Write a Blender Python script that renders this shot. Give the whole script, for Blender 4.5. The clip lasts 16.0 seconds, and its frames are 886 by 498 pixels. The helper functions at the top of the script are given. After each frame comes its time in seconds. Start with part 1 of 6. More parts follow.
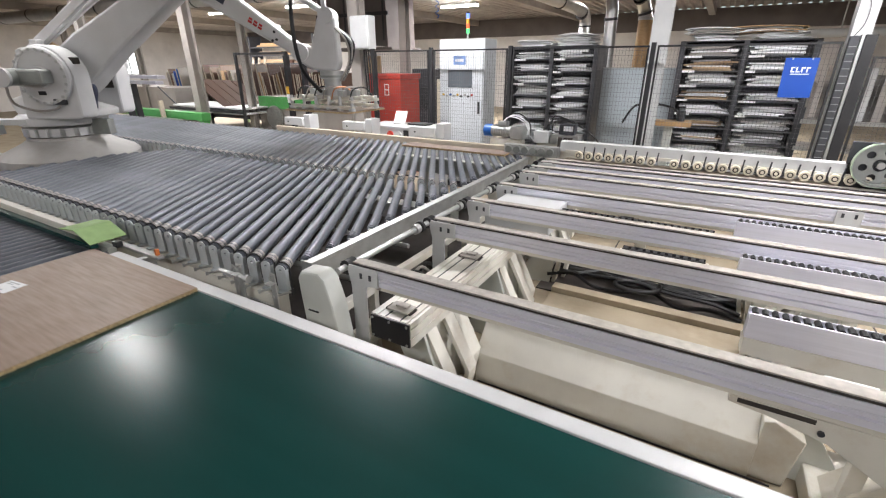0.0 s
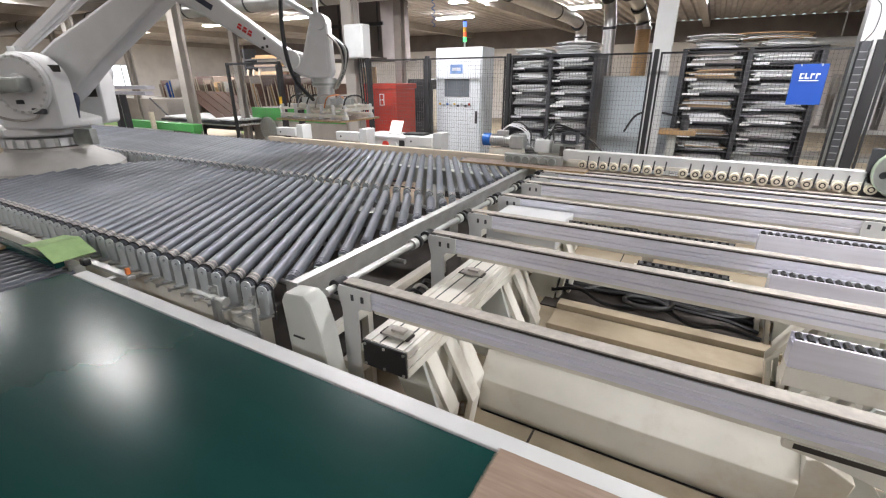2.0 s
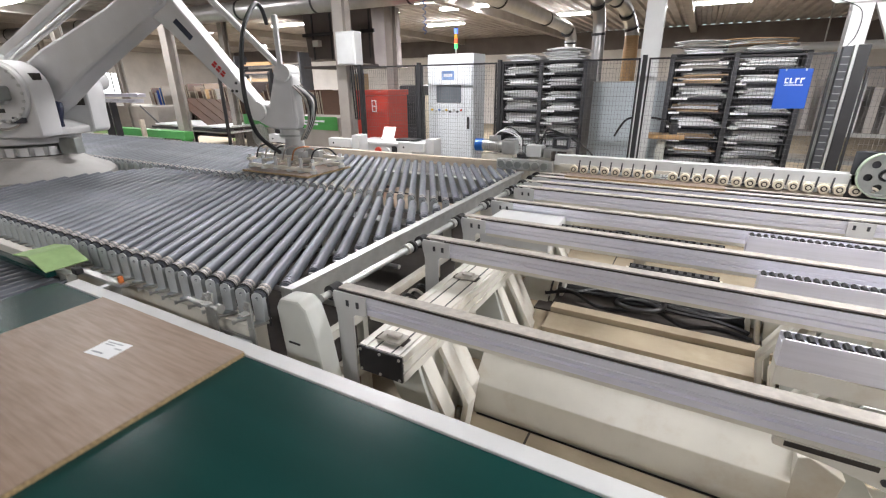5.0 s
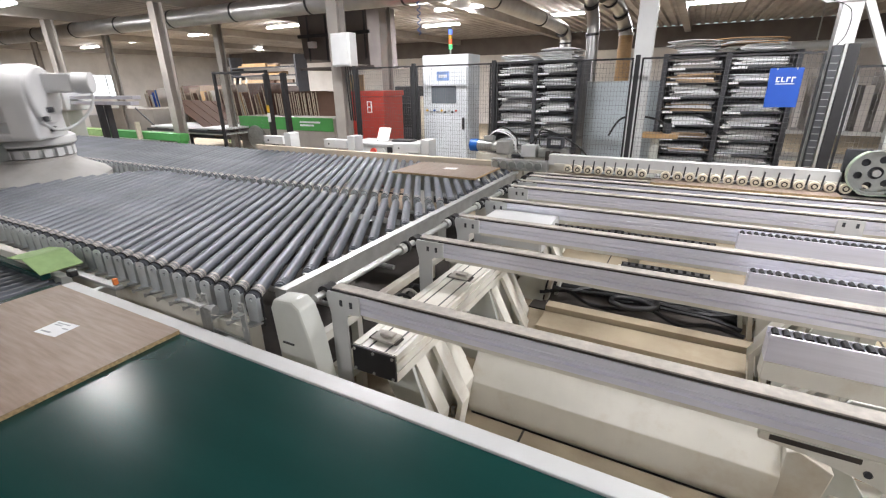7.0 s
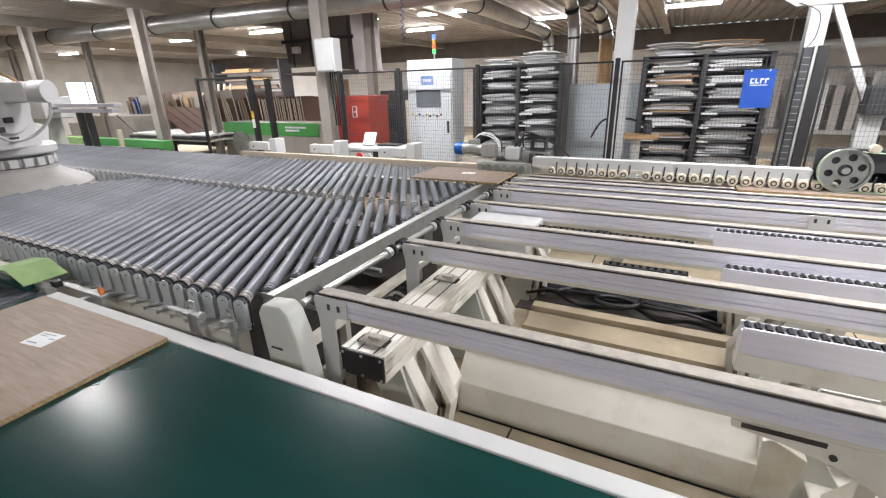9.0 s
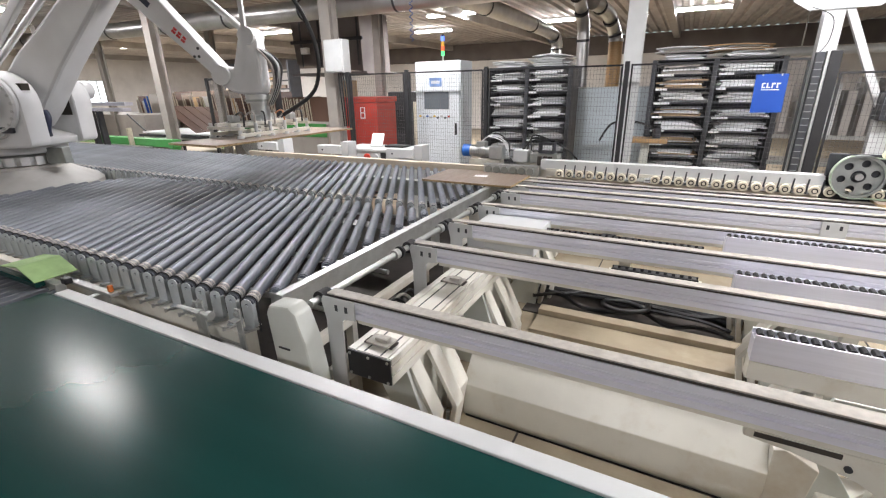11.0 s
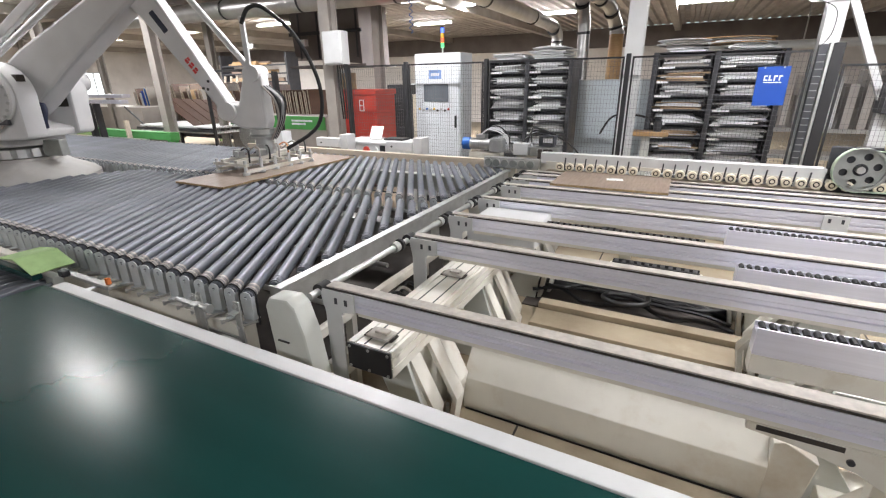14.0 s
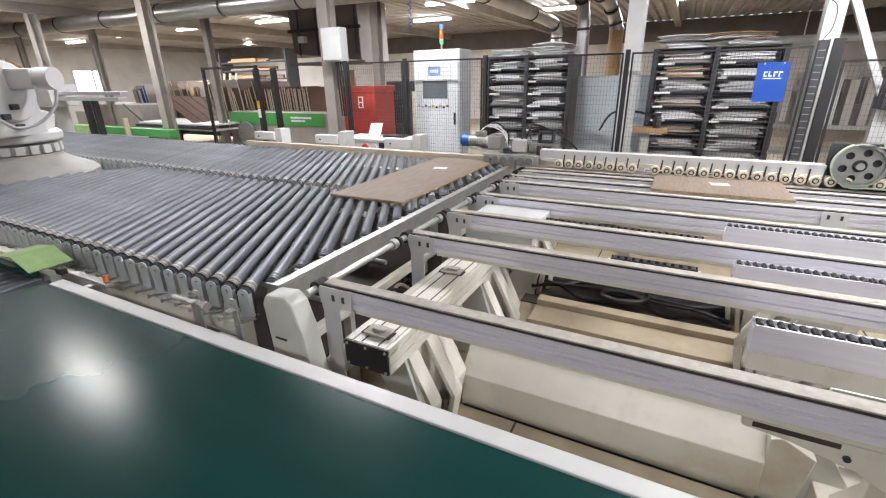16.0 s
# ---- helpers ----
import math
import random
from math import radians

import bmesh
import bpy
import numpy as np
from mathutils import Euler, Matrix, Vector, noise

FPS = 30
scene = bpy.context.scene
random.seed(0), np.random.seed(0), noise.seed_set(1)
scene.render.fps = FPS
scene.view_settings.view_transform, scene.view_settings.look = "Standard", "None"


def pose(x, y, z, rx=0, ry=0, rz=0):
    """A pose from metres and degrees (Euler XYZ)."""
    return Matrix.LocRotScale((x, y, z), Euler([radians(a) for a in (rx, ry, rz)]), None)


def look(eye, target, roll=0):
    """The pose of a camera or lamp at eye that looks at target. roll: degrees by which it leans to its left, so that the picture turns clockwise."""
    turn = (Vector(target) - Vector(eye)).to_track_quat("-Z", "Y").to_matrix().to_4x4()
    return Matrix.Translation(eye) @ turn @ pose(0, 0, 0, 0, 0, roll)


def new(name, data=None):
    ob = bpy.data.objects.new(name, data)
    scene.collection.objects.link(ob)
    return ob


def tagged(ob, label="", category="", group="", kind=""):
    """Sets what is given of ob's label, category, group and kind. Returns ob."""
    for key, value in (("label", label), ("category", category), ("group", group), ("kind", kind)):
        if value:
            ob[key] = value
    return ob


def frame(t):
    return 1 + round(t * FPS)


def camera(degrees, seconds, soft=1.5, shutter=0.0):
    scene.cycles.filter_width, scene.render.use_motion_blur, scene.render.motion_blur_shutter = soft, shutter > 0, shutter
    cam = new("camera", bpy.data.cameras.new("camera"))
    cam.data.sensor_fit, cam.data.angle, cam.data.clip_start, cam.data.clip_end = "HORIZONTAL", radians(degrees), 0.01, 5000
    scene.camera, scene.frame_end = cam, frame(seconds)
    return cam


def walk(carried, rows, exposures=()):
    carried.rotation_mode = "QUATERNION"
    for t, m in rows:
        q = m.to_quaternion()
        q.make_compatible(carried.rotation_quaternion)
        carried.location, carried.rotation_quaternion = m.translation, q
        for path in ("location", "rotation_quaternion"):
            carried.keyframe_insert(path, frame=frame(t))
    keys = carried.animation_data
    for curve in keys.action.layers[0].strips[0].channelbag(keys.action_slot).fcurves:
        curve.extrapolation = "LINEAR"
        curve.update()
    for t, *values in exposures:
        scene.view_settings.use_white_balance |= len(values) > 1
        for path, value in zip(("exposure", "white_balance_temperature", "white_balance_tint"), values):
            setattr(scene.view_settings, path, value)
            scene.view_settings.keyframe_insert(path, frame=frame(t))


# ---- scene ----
cam = camera(89.4, 16.0, soft=1.2, shutter=0.5)
PATH = [
    (0, (1.342, -1.512, 1.855), (0.41, 0.083, 1.089), -0.2),
    (0.5, (1.311, -1.46, 1.837), (0.376, 0.137, 1.079), -0.2),
    (1, (1.254, -1.395, 1.813), (0.319, 0.206, 1.063), -0.2),
    (1.5, (1.227, -1.357, 1.804), (0.29, 0.252, 1.073), -0.3),
    (2, (1.218, -1.338, 1.798), (0.292, 0.282, 1.079), -0.3),
    (2.5, (1.217, -1.343, 1.8), (0.298, 0.285, 1.09), -0.4),
    (3, (1.22, -1.345, 1.798), (0.306, 0.288, 1.092), -0.4),
    (3.5, (1.221, -1.349, 1.801), (0.312, 0.289, 1.1), -0.4),
    (4, (1.221, -1.351, 1.801), (0.315, 0.29, 1.104), -0.5),
    (6.5, (1.226, -1.356, 1.801), (0.325, 0.288, 1.102), -0.7),
    (7, (1.25, -1.358, 1.804), (0.355, 0.29, 1.108), -0.9),
    (7.5, (1.279, -1.379, 1.815), (0.397, 0.277, 1.122), -1.3),
    (8, (1.288, -1.387, 1.818), (0.419, 0.278, 1.129), -1.6),
    (8.5, (1.292, -1.377, 1.817), (0.437, 0.294, 1.127), -1.6),
    (9, (1.284, -1.385, 1.818), (0.432, 0.289, 1.133), -1.5),
    (11.5, (1.265, -1.384, 1.818), (0.388, 0.28, 1.14), -0.9),
    (12, (1.264, -1.38, 1.816), (0.389, 0.284, 1.135), -0.8),
    (12.5, (1.264, -1.377, 1.812), (0.392, 0.287, 1.126), -0.8),
    (13, (1.267, -1.379, 1.809), (0.398, 0.285, 1.12), -0.8),
    (13.5, (1.268, -1.379, 1.808), (0.399, 0.283, 1.114), -0.9),
    (14, (1.255, -1.376, 1.807), (0.389, 0.284, 1.104), -0.9),
    (14.5, (1.254, -1.371, 1.807), (0.388, 0.286, 1.098), -0.8),
    (15, (1.256, -1.373, 1.806), (0.388, 0.281, 1.094), -0.9),
    (15.5, (1.258, -1.374, 1.803), (0.389, 0.281, 1.091), -0.9),
    (16, (1.265, -1.368, 1.805), (0.4, 0.288, 1.09), -1.0),
]
walk(cam, [(t, look(eye, target, roll)) for t, eye, target, roll in PATH])

# ---- light ----
world = bpy.data.worlds.new("hall_light")
scene.world = world
world.use_nodes = True
wn = world.node_tree
sky = wn.nodes.new("ShaderNodeTexSky")
sky.sky_type, sky.sun_disc = "NISHITA", False
sky.sun_elevation, sky.sun_rotation = radians(35), radians(-60)
wn.links.new(sky.outputs[0], wn.nodes["Background"].inputs[0])
wn.nodes["Background"].inputs[1].default_value = 0.12
scene.view_settings.exposure = -0.10


# ---- materials ----
def material(name, colour, rough=0.5, metal=0.0, colour2=None, scale=8.0, amount=0.35, bump=0.0, bump_scale=60.0,
             stretch=(1, 1, 1), dirt=0.0, dirt_colour=(0.12, 0.09, 0.06), coat=0.0, emit=0.0, per_object=0.0, rough_var=0.12):
    m = bpy.data.materials.new(name)
    m.use_nodes = True
    nt = m.node_tree
    n, l = nt.nodes, nt.links
    b = n["Principled BSDF"]
    tc = n.new("ShaderNodeTexCoord")
    mp = n.new("ShaderNodeMapping")
    mp.inputs["Scale"].default_value = stretch
    l.new(tc.outputs["Object"], mp.inputs["Vector"])
    noi = n.new("ShaderNodeTexNoise")
    noi.inputs["Scale"].default_value, noi.inputs["Detail"].default_value = scale, 6
    l.new(mp.outputs[0], noi.inputs["Vector"])
    mix = n.new("ShaderNodeMix")
    mix.data_type = "RGBA"
    c2 = colour2 or tuple(c * (1 - amount) for c in colour)
    mix.inputs[6].default_value, mix.inputs[7].default_value = (*colour, 1), (*c2, 1)
    ramp = n.new("ShaderNodeMapRange")
    ramp.inputs[1].default_value, ramp.inputs[2].default_value = 0.31, 0.68
    l.new(noi.outputs["Fac"], ramp.inputs[0])
    l.new(ramp.outputs[0], mix.inputs[0])
    out = mix.outputs[2]
    if dirt:
        big = n.new("ShaderNodeTexNoise")
        big.inputs["Scale"].default_value, big.inputs["Detail"].default_value, big.inputs["Roughness"].default_value = 2.3, 8, 0.7
        l.new(tc.outputs["Object"], big.inputs["Vector"])
        r2 = n.new("ShaderNodeMapRange")
        r2.inputs[1].default_value, r2.inputs[2].default_value, r2.inputs[4].default_value = 0.5, 0.75, dirt
        l.new(big.outputs["Fac"], r2.inputs[0])
        m2 = n.new("ShaderNodeMix")
        m2.data_type = "RGBA"
        m2.inputs[7].default_value = (*dirt_colour, 1)
        l.new(r2.outputs[0], m2.inputs[0])
        l.new(out, m2.inputs[6])
        out = m2.outputs[2]
    if per_object:
        info = n.new("ShaderNodeObjectInfo")
        hsv = n.new("ShaderNodeHueSaturation")
        r3 = n.new("ShaderNodeMapRange")
        r3.inputs[3].default_value, r3.inputs[4].default_value = 1 - per_object, 1 + per_object
        l.new(info.outputs["Random"], r3.inputs[0])
        l.new(r3.outputs[0], hsv.inputs["Value"])
        l.new(out, hsv.inputs["Color"])
        out = hsv.outputs[0]
    l.new(out, b.inputs["Base Color"])
    rr = n.new("ShaderNodeMapRange")
    rr.inputs[3].default_value, rr.inputs[4].default_value = max(0.02, rough - rough_var), min(1, rough + rough_var)
    l.new(noi.outputs["Fac"], rr.inputs[0])
    l.new(rr.outputs[0], b.inputs["Roughness"])
    b.inputs["Metallic"].default_value = metal
    b.inputs["Coat Weight"].default_value = coat
    if bump:
        fine = n.new("ShaderNodeTexNoise")
        fine.inputs["Scale"].default_value, fine.inputs["Detail"].default_value = bump_scale, 4
        l.new(mp.outputs[0], fine.inputs["Vector"])
        bp = n.new("ShaderNodeBump")
        bp.inputs["Strength"].default_value, bp.inputs["Distance"].default_value = bump, 0.003
        l.new(fine.outputs["Fac"], bp.inputs["Height"])
        l.new(bp.outputs[0], b.inputs["Normal"])
    if emit:
        b.inputs["Emission Color"].default_value, b.inputs["Emission Strength"].default_value = (*colour, 1), emit
    return m


M = {}
M["concrete"] = material("concrete", (0.36, 0.30, 0.21), 0.6, colour2=(0.28, 0.23, 0.16), scale=3, bump=0.2, dirt=0.5, dirt_colour=(0.16, 0.11, 0.06))
M["plaster"] = material("plaster", (0.74, 0.71, 0.68), 0.85, scale=1.5, amount=0.15, bump=0.2, dirt=0.25, dirt_colour=(0.4, 0.36, 0.32))
M["beam_dark"] = material("beam_dark", (0.16, 0.14, 0.135), 0.8, scale=2, amount=0.25, bump=0.2)
M["ceiling"] = material("ceiling", (0.52, 0.48, 0.45), 0.5, 0.2, scale=1.2, amount=0.3, dirt=0.3)
M["column"] = material("column", (0.38, 0.35, 0.32), 0.6, scale=3, amount=0.2, bump=0.15, dirt=0.3, dirt_colour=(0.3, 0.26, 0.22))
M["white_paint"] = material("white_paint", (0.60, 0.61, 0.61), 0.38, scale=6, amount=0.08, dirt=0.12, dirt_colour=(0.45, 0.42, 0.36), coat=0.1)
M["cabinet_white"] = material("cabinet_white", (0.74, 0.77, 0.80), 0.42, scale=5, amount=0.06, dirt=0.1, dirt_colour=(0.5, 0.5, 0.48))
M["robot_white"] = material("robot_white", (0.66, 0.66, 0.66), 0.42, scale=5, amount=0.08, dirt=0.15, dirt_colour=(0.5, 0.46, 0.4))
M["cream_paint"] = material("cream_paint", (0.70, 0.68, 0.61), 0.38, scale=5, amount=0.10, dirt=0.6, dirt_colour=(0.44, 0.33, 0.20), bump=0.05)
M["grey_paint"] = material("grey_paint", (0.60, 0.62, 0.58), 0.4, scale=6, amount=0.1, dirt=0.25, dirt_colour=(0.4, 0.34, 0.25))
M["aluminium"] = material("aluminium", (0.83, 0.83, 0.92), 0.32, 0.3, scale=14, amount=0.10, stretch=(0.15, 4, 4), bump=0.04, dirt=0.08, dirt_colour=(0.55, 0.48, 0.38))
M["steel_zinc"] = material("steel_zinc", (0.58, 0.59, 0.58), 0.42, 0.85, scale=12, amount=0.2, bump=0.08, dirt=0.3, dirt_colour=(0.34, 0.3, 0.24))
M["zinc_plate"] = material("zinc_plate", (0.58, 0.62, 0.64), 0.4, 0.35, scale=12, amount=0.2, bump=0.06, dirt=0.3, dirt_colour=(0.36, 0.32, 0.26))
M["cast_grey"] = material("cast_grey", (0.46, 0.45, 0.43), 0.5, scale=5, amount=0.12, dirt=0.4, dirt_colour=(0.3, 0.25, 0.2), bump=0.05)
M["roller_steel"] = material("roller_steel", (0.155, 0.168, 0.195), 0.44, 0.4, scale=9, amount=0.25, stretch=(1, 0.3, 1), dirt=0.35, dirt_colour=(0.3, 0.3, 0.3), per_object=0.12)
M["duct_steel"] = material("duct_steel", (0.62, 0.62, 0.62), 0.35, 0.9, scale=4, amount=0.15, bump=0.1)
M["belt_green"] = material("belt_green", (0.007, 0.044, 0.040), 0.22, scale=1.6, amount=0.16, stretch=(0.25, 4.0, 1), rough_var=0.0)
M["belt_green"].node_tree.nodes["Principled BSDF"].inputs["Specular IOR Level"].default_value = 0.29
M["black"] = material("black", (0.018, 0.018, 0.02), 0.45, scale=10, amount=0.3)
M["rubber"] = material("rubber", (0.02, 0.02, 0.022), 0.65, scale=20, amount=0.4, bump=0.1)
M["wire"] = material("wire", (0.20, 0.20, 0.21), 0.4, 0.5)
M["fence_black"] = material("fence_black", (0.02, 0.02, 0.022), 0.5, scale=10, amount=0.3)
M["rack_dark"] = material("rack_dark", (0.045, 0.047, 0.055), 0.5, scale=6, amount=0.3, dirt=0.15)
M["tan_belt"] = material("tan_belt", (0.46, 0.43, 0.385), 0.7, scale=30, amount=0.25, bump=0.15)
M["wood_rail"] = material("wood_rail", (0.58, 0.50, 0.40), 0.55, scale=8, amount=0.2, stretch=(0.3, 3, 3), bump=0.05)
M["chipboard"] = material("chipboard", (0.50, 0.36, 0.19), 0.75, scale=90, amount=0.5, bump=0.3, bump_scale=200)
M["red"] = material("red", (0.55, 0.05, 0.03), 0.45, scale=4, amount=0.15, dirt=0.15)
M["green"] = material("green", (0.08, 0.36, 0.09), 0.45, scale=4, amount=0.15, dirt=0.15)
M["green_pale"] = material("green_pale", (0.33, 0.50, 0.20), 0.6, scale=12, amount=0.25)
M["blue"] = material("blue", (0.01, 0.065, 0.35), 0.45, scale=3, amount=0.1)
M["navy"] = material("navy", (0.012, 0.018, 0.05), 0.5)
M["blue_motor"] = material("blue_motor", (0.01, 0.12, 0.48), 0.4)
M["orange"] = material("orange", (0.8, 0.22, 0.05), 0.5)
M["paper"] = material("paper", (0.86, 0.87, 0.88), 0.5, scale=15, amount=0.06)
M["display"] = material("display", (0.22, 0.36, 0.70), 0.3)
M["pale_sheet"] = material("pale_sheet", (0.50, 0.56, 0.60), 0.45, scale=2, amount=0.12, dirt=0.15, dirt_colour=(0.4, 0.42, 0.42))
M["ink"] = material("ink", (0.50, 0.52, 0.54), 0.7)
M["white_letter"] = material("white_letter", (0.85, 0.87, 0.92), 0.6)
M["red_letter"] = material("red_letter", (0.75, 0.03, 0.03), 0.5)
M["cardboard"] = material("cardboard", (0.48, 0.34, 0.2), 0.8, scale=6, amount=0.2, bump=0.1)
M["cable"] = material("cable", (0.015, 0.015, 0.016), 0.5)
M["wheel_cream"] = material("wheel_cream", (0.72, 0.66, 0.52), 0.5, scale=20, amount=0.15)
M["pulley_grey"] = material("pulley_grey", (0.36, 0.38, 0.36), 0.45, 0.5, scale=8, amount=0.25)
M["belt_pale"] = material("belt_pale", (0.45, 0.55, 0.42), 0.55, scale=10, amount=0.15)
M["lamp_glow"] = material("lamp_glow", (1.0, 0.98, 0.96), 0.5, emit=26.0)
M["screen"] = material("screen", (0.16, 0.18, 0.2), 0.12, scale=3, amount=0.2)
M["blue_glow"] = material("blue_glow", (0.1, 0.2, 1.0), 0.4, emit=2.0)
M["green_glow"] = material("green_glow", (0.1, 0.9, 0.25), 0.4, emit=1.0)
M["red_glow"] = material("red_glow", (0.9, 0.12, 0.05), 0.4, emit=0.8)
M["amber"] = material("amber", (0.9, 0.55, 0.05), 0.4)
M["daylight"] = material("daylight", (0.9, 0.95, 1.0), 0.5, emit=3.0)
M["copper"] = material("copper", (0.6, 0.28, 0.14), 0.4, 0.8)
# dark brown, used for dusty parts and for shade painted into gaps
M["dust_shade_dark"] = material("dust_shade_dark", (0.055, 0.045, 0.038), 0.8, scale=5, amount=0.4)


def board_material(name, a, b, along=0):
    """Wood-print laminate: long streaks of grain over a warm grey-brown ground."""
    m = material(name, a, 0.42, scale=5, colour2=b, stretch=(1.2, 14, 14) if along == 0 else (14, 1.2, 14), bump=0.03, dirt=0.35,
                 dirt_colour=tuple(c * 0.55 for c in b), rough_var=0.08)
    m.node_tree.nodes["Principled BSDF"].inputs["Specular IOR Level"].default_value = 0.45
    return m


M["board_oak"] = board_material("board_oak", (0.33, 0.245, 0.19), (0.25, 0.178, 0.13))
M["board_brown"] = board_material("board_brown", (0.25, 0.195, 0.155), (0.19, 0.145, 0.115), 1)
M["walnut"] = board_material("walnut", (0.16, 0.085, 0.06), (0.09, 0.05, 0.035))
M["pine"] = board_material("pine", (0.55, 0.36, 0.18), (0.42, 0.26, 0.12))


# ---- mesh helpers ----
def box(bm, x0, x1, y0, y1, z0, z1, bevel=0.0, m=None):
    g = bmesh.ops.create_cube(bm, size=1)["verts"]
    for v in g:
        v.co = Vector(((x0 + x1) / 2 + v.co.x * (x1 - x0), (y0 + y1) / 2 + v.co.y * (y1 - y0), (z0 + z1) / 2 + v.co.z * (z1 - z0)))
    if bevel:
        es = list({e for v in g for e in v.link_edges})
        r = bmesh.ops.bevel(bm, geom=es, offset=bevel, segments=2, affect="EDGES", profile=0.5)
        g = list(set(r["verts"]) | {v for v in g if v.is_valid})
    if m is not None:
        bmesh.ops.transform(bm, matrix=m, verts=[v for v in g if v.is_valid])
    return bm


def rod(bm, a, b, r, seg=14, r2=None):
    a, b = Vector(a), Vector(b)
    seg = max(seg, 18) if r > 0.012 else seg
    d = b - a
    q = d.to_track_quat("Z", "Y").to_matrix().to_4x4()
    bmesh.ops.create_cone(bm, cap_ends=True, segments=seg, radius1=r, radius2=r if r2 is None else r2, depth=d.length,
                          matrix=Matrix.Translation((a + b) / 2) @ q)
    return bm


def prism(bm, pts, axis, lo, hi, bevel=0.0):
    """A flat outline pushed along an axis; pts are the other two coordinates in the order x, y, z."""
    def at(p, h):
        return Vector((h, p[0], p[1])) if axis == "x" else Vector((p[0], h, p[1])) if axis == "y" else Vector((p[0], p[1], h))
    lower = [bm.verts.new(at(p, lo)) for p in pts]
    upper = [bm.verts.new(at(p, hi)) for p in pts]
    n = len(pts)
    fs = [bm.faces.new(lower[::-1]), bm.faces.new(upper)]
    for i in range(n):
        fs.append(bm.faces.new((lower[i], lower[(i + 1) % n], upper[(i + 1) % n], upper[i])))
    bmesh.ops.recalc_face_normals(bm, faces=fs)
    if bevel:
        bmesh.ops.bevel(bm, geom=list({e for f in fs for e in f.edges}), offset=bevel, segments=2, affect="EDGES", profile=0.5)
    return bm


def lathe(bm, prof, axis_m=None, seg=32, ring=False):
    """A body of turning: prof holds radius, height."""
    rings = []
    for r, h in prof:
        rings.append([bm.verts.new((r * math.cos(2 * math.pi * i / seg), r * math.sin(2 * math.pi * i / seg), h)) for i in range(seg)])
    fs = []
    for a, b in zip(rings, rings[1:] + rings[:1] if ring else rings[1:]):
        for i in range(seg):
            fs.append(bm.faces.new((a[i], a[(i + 1) % seg], b[(i + 1) % seg], b[i])))
    if prof[0][0] > 0 and not ring:
        fs.append(bm.faces.new(rings[0][::-1]))
    if prof[-1][0] > 0 and not ring:
        fs.append(bm.faces.new(rings[-1]))
    bmesh.ops.recalc_face_normals(bm, faces=fs)
    if axis_m is not None:
        bmesh.ops.transform(bm, matrix=axis_m, verts=[v for r in rings for v in r])
    return bm


def tube(bm, pts, r, seg=8):
    """A round hose along a smooth line through pts."""
    seg = max(seg, 18) if r > 0.018 else seg
    pts = [Vector(p) for p in pts]
    dense = []
    for i in range(len(pts) - 1):
        p0, p1, p2, p3 = pts[max(i - 1, 0)], pts[i], pts[i + 1], pts[min(i + 2, len(pts) - 1)]
        for k in range(6):
            t = k / 6
            dense.append(0.5 * (2 * p1 + (p2 - p0) * t + (2 * p0 - 5 * p1 + 4 * p2 - p3) * t * t + (3 * p1 - p0 - 3 * p2 + p3) * t ** 3))
    dense.append(pts[-1])
    rings = []
    up = Vector((0.13, 0.21, 0.97)).normalized()
    for i, p in enumerate(dense):
        d = (dense[min(i + 1, len(dense) - 1)] - dense[max(i - 1, 0)]).normalized()
        s = d.cross(up)
        s = s.normalized() if s.length > 1e-4 else Vector((1, 0, 0))
        u = s.cross(d)
        up = u
        rings.append([bm.verts.new(p + r * (math.cos(2 * math.pi * k / seg) * s + math.sin(2 * math.pi * k / seg) * u)) for k in range(seg)])
    for a, b in zip(rings, rings[1:]):
        for k in range(seg):
            bm.faces.new((a[k], a[(k + 1) % seg], b[(k + 1) % seg], b[k]))
    bm.faces.new(rings[0][::-1]), bm.faces.new(rings[-1])
    return bm


def mesh_of(name, bm, mat, smooth=True):
    me = bpy.data.meshes.new(name)
    bm.normal_update()
    bm.to_mesh(me)
    bm.free()
    me.materials.append(M[mat])
    if smooth:
        me.polygons.foreach_set("use_smooth", [True] * len(me.polygons))
        me.set_sharp_from_angle(angle=radians(21))
    return me


def part(name, bm, mat, parent=None, label="", at=None, smooth=True):
    me = bm if isinstance(bm, bpy.types.Mesh) else mesh_of(name, bm, mat, smooth)
    ob = new(name, me)
    if parent is not None:
        ob.parent = parent
    if at is not None:
        ob.matrix_basis = at
    if label:
        tagged(ob, label)
    return ob


def thing(name, m, label, category, group="", kind=""):
    ob = new(name)
    ob.empty_display_size = 0.1
    ob.matrix_basis = m
    return tagged(ob, label, category, group, kind)


def bar(*a, **k):
    return box(bmesh.new(), *a, **k)


def setting(name, bm, mat, label, category=""):
    return tagged(part(name, bm, mat), label, category or name.split("_")[0], kind="structure")


# ---- the hall ----
CEIL = 3.6
setting("floor", bar(-26, 14, -8, 19, -0.2, 0), "concrete", "dusty beige concrete hall floor with seams", "floor")
setting("wall_back", bar(-26.2, 14.2, 18.5, 18.8, 0, 2.92), "plaster", "plain off-white plastered back wall", "wall")
setting("lintel_beam", bar(-26.2, 14.2, 18.42, 18.8, 2.924, CEIL), "beam_dark", "dark concrete beam along the top of the wall", "beam")
bm = bmesh.new()
for y0, y1, z0, z1 in ((-8, 11.0, 0, CEIL), (12.35, 19, 0, CEIL), (11.0, 12.35, 0, 1.36), (11.0, 12.35, 2.46, CEIL)):
    box(bm, -25.3, -25, y0, y1, z0, z1)
setting("wall_west", bm, "plaster", "white plastered end wall with a bright window", "wall")
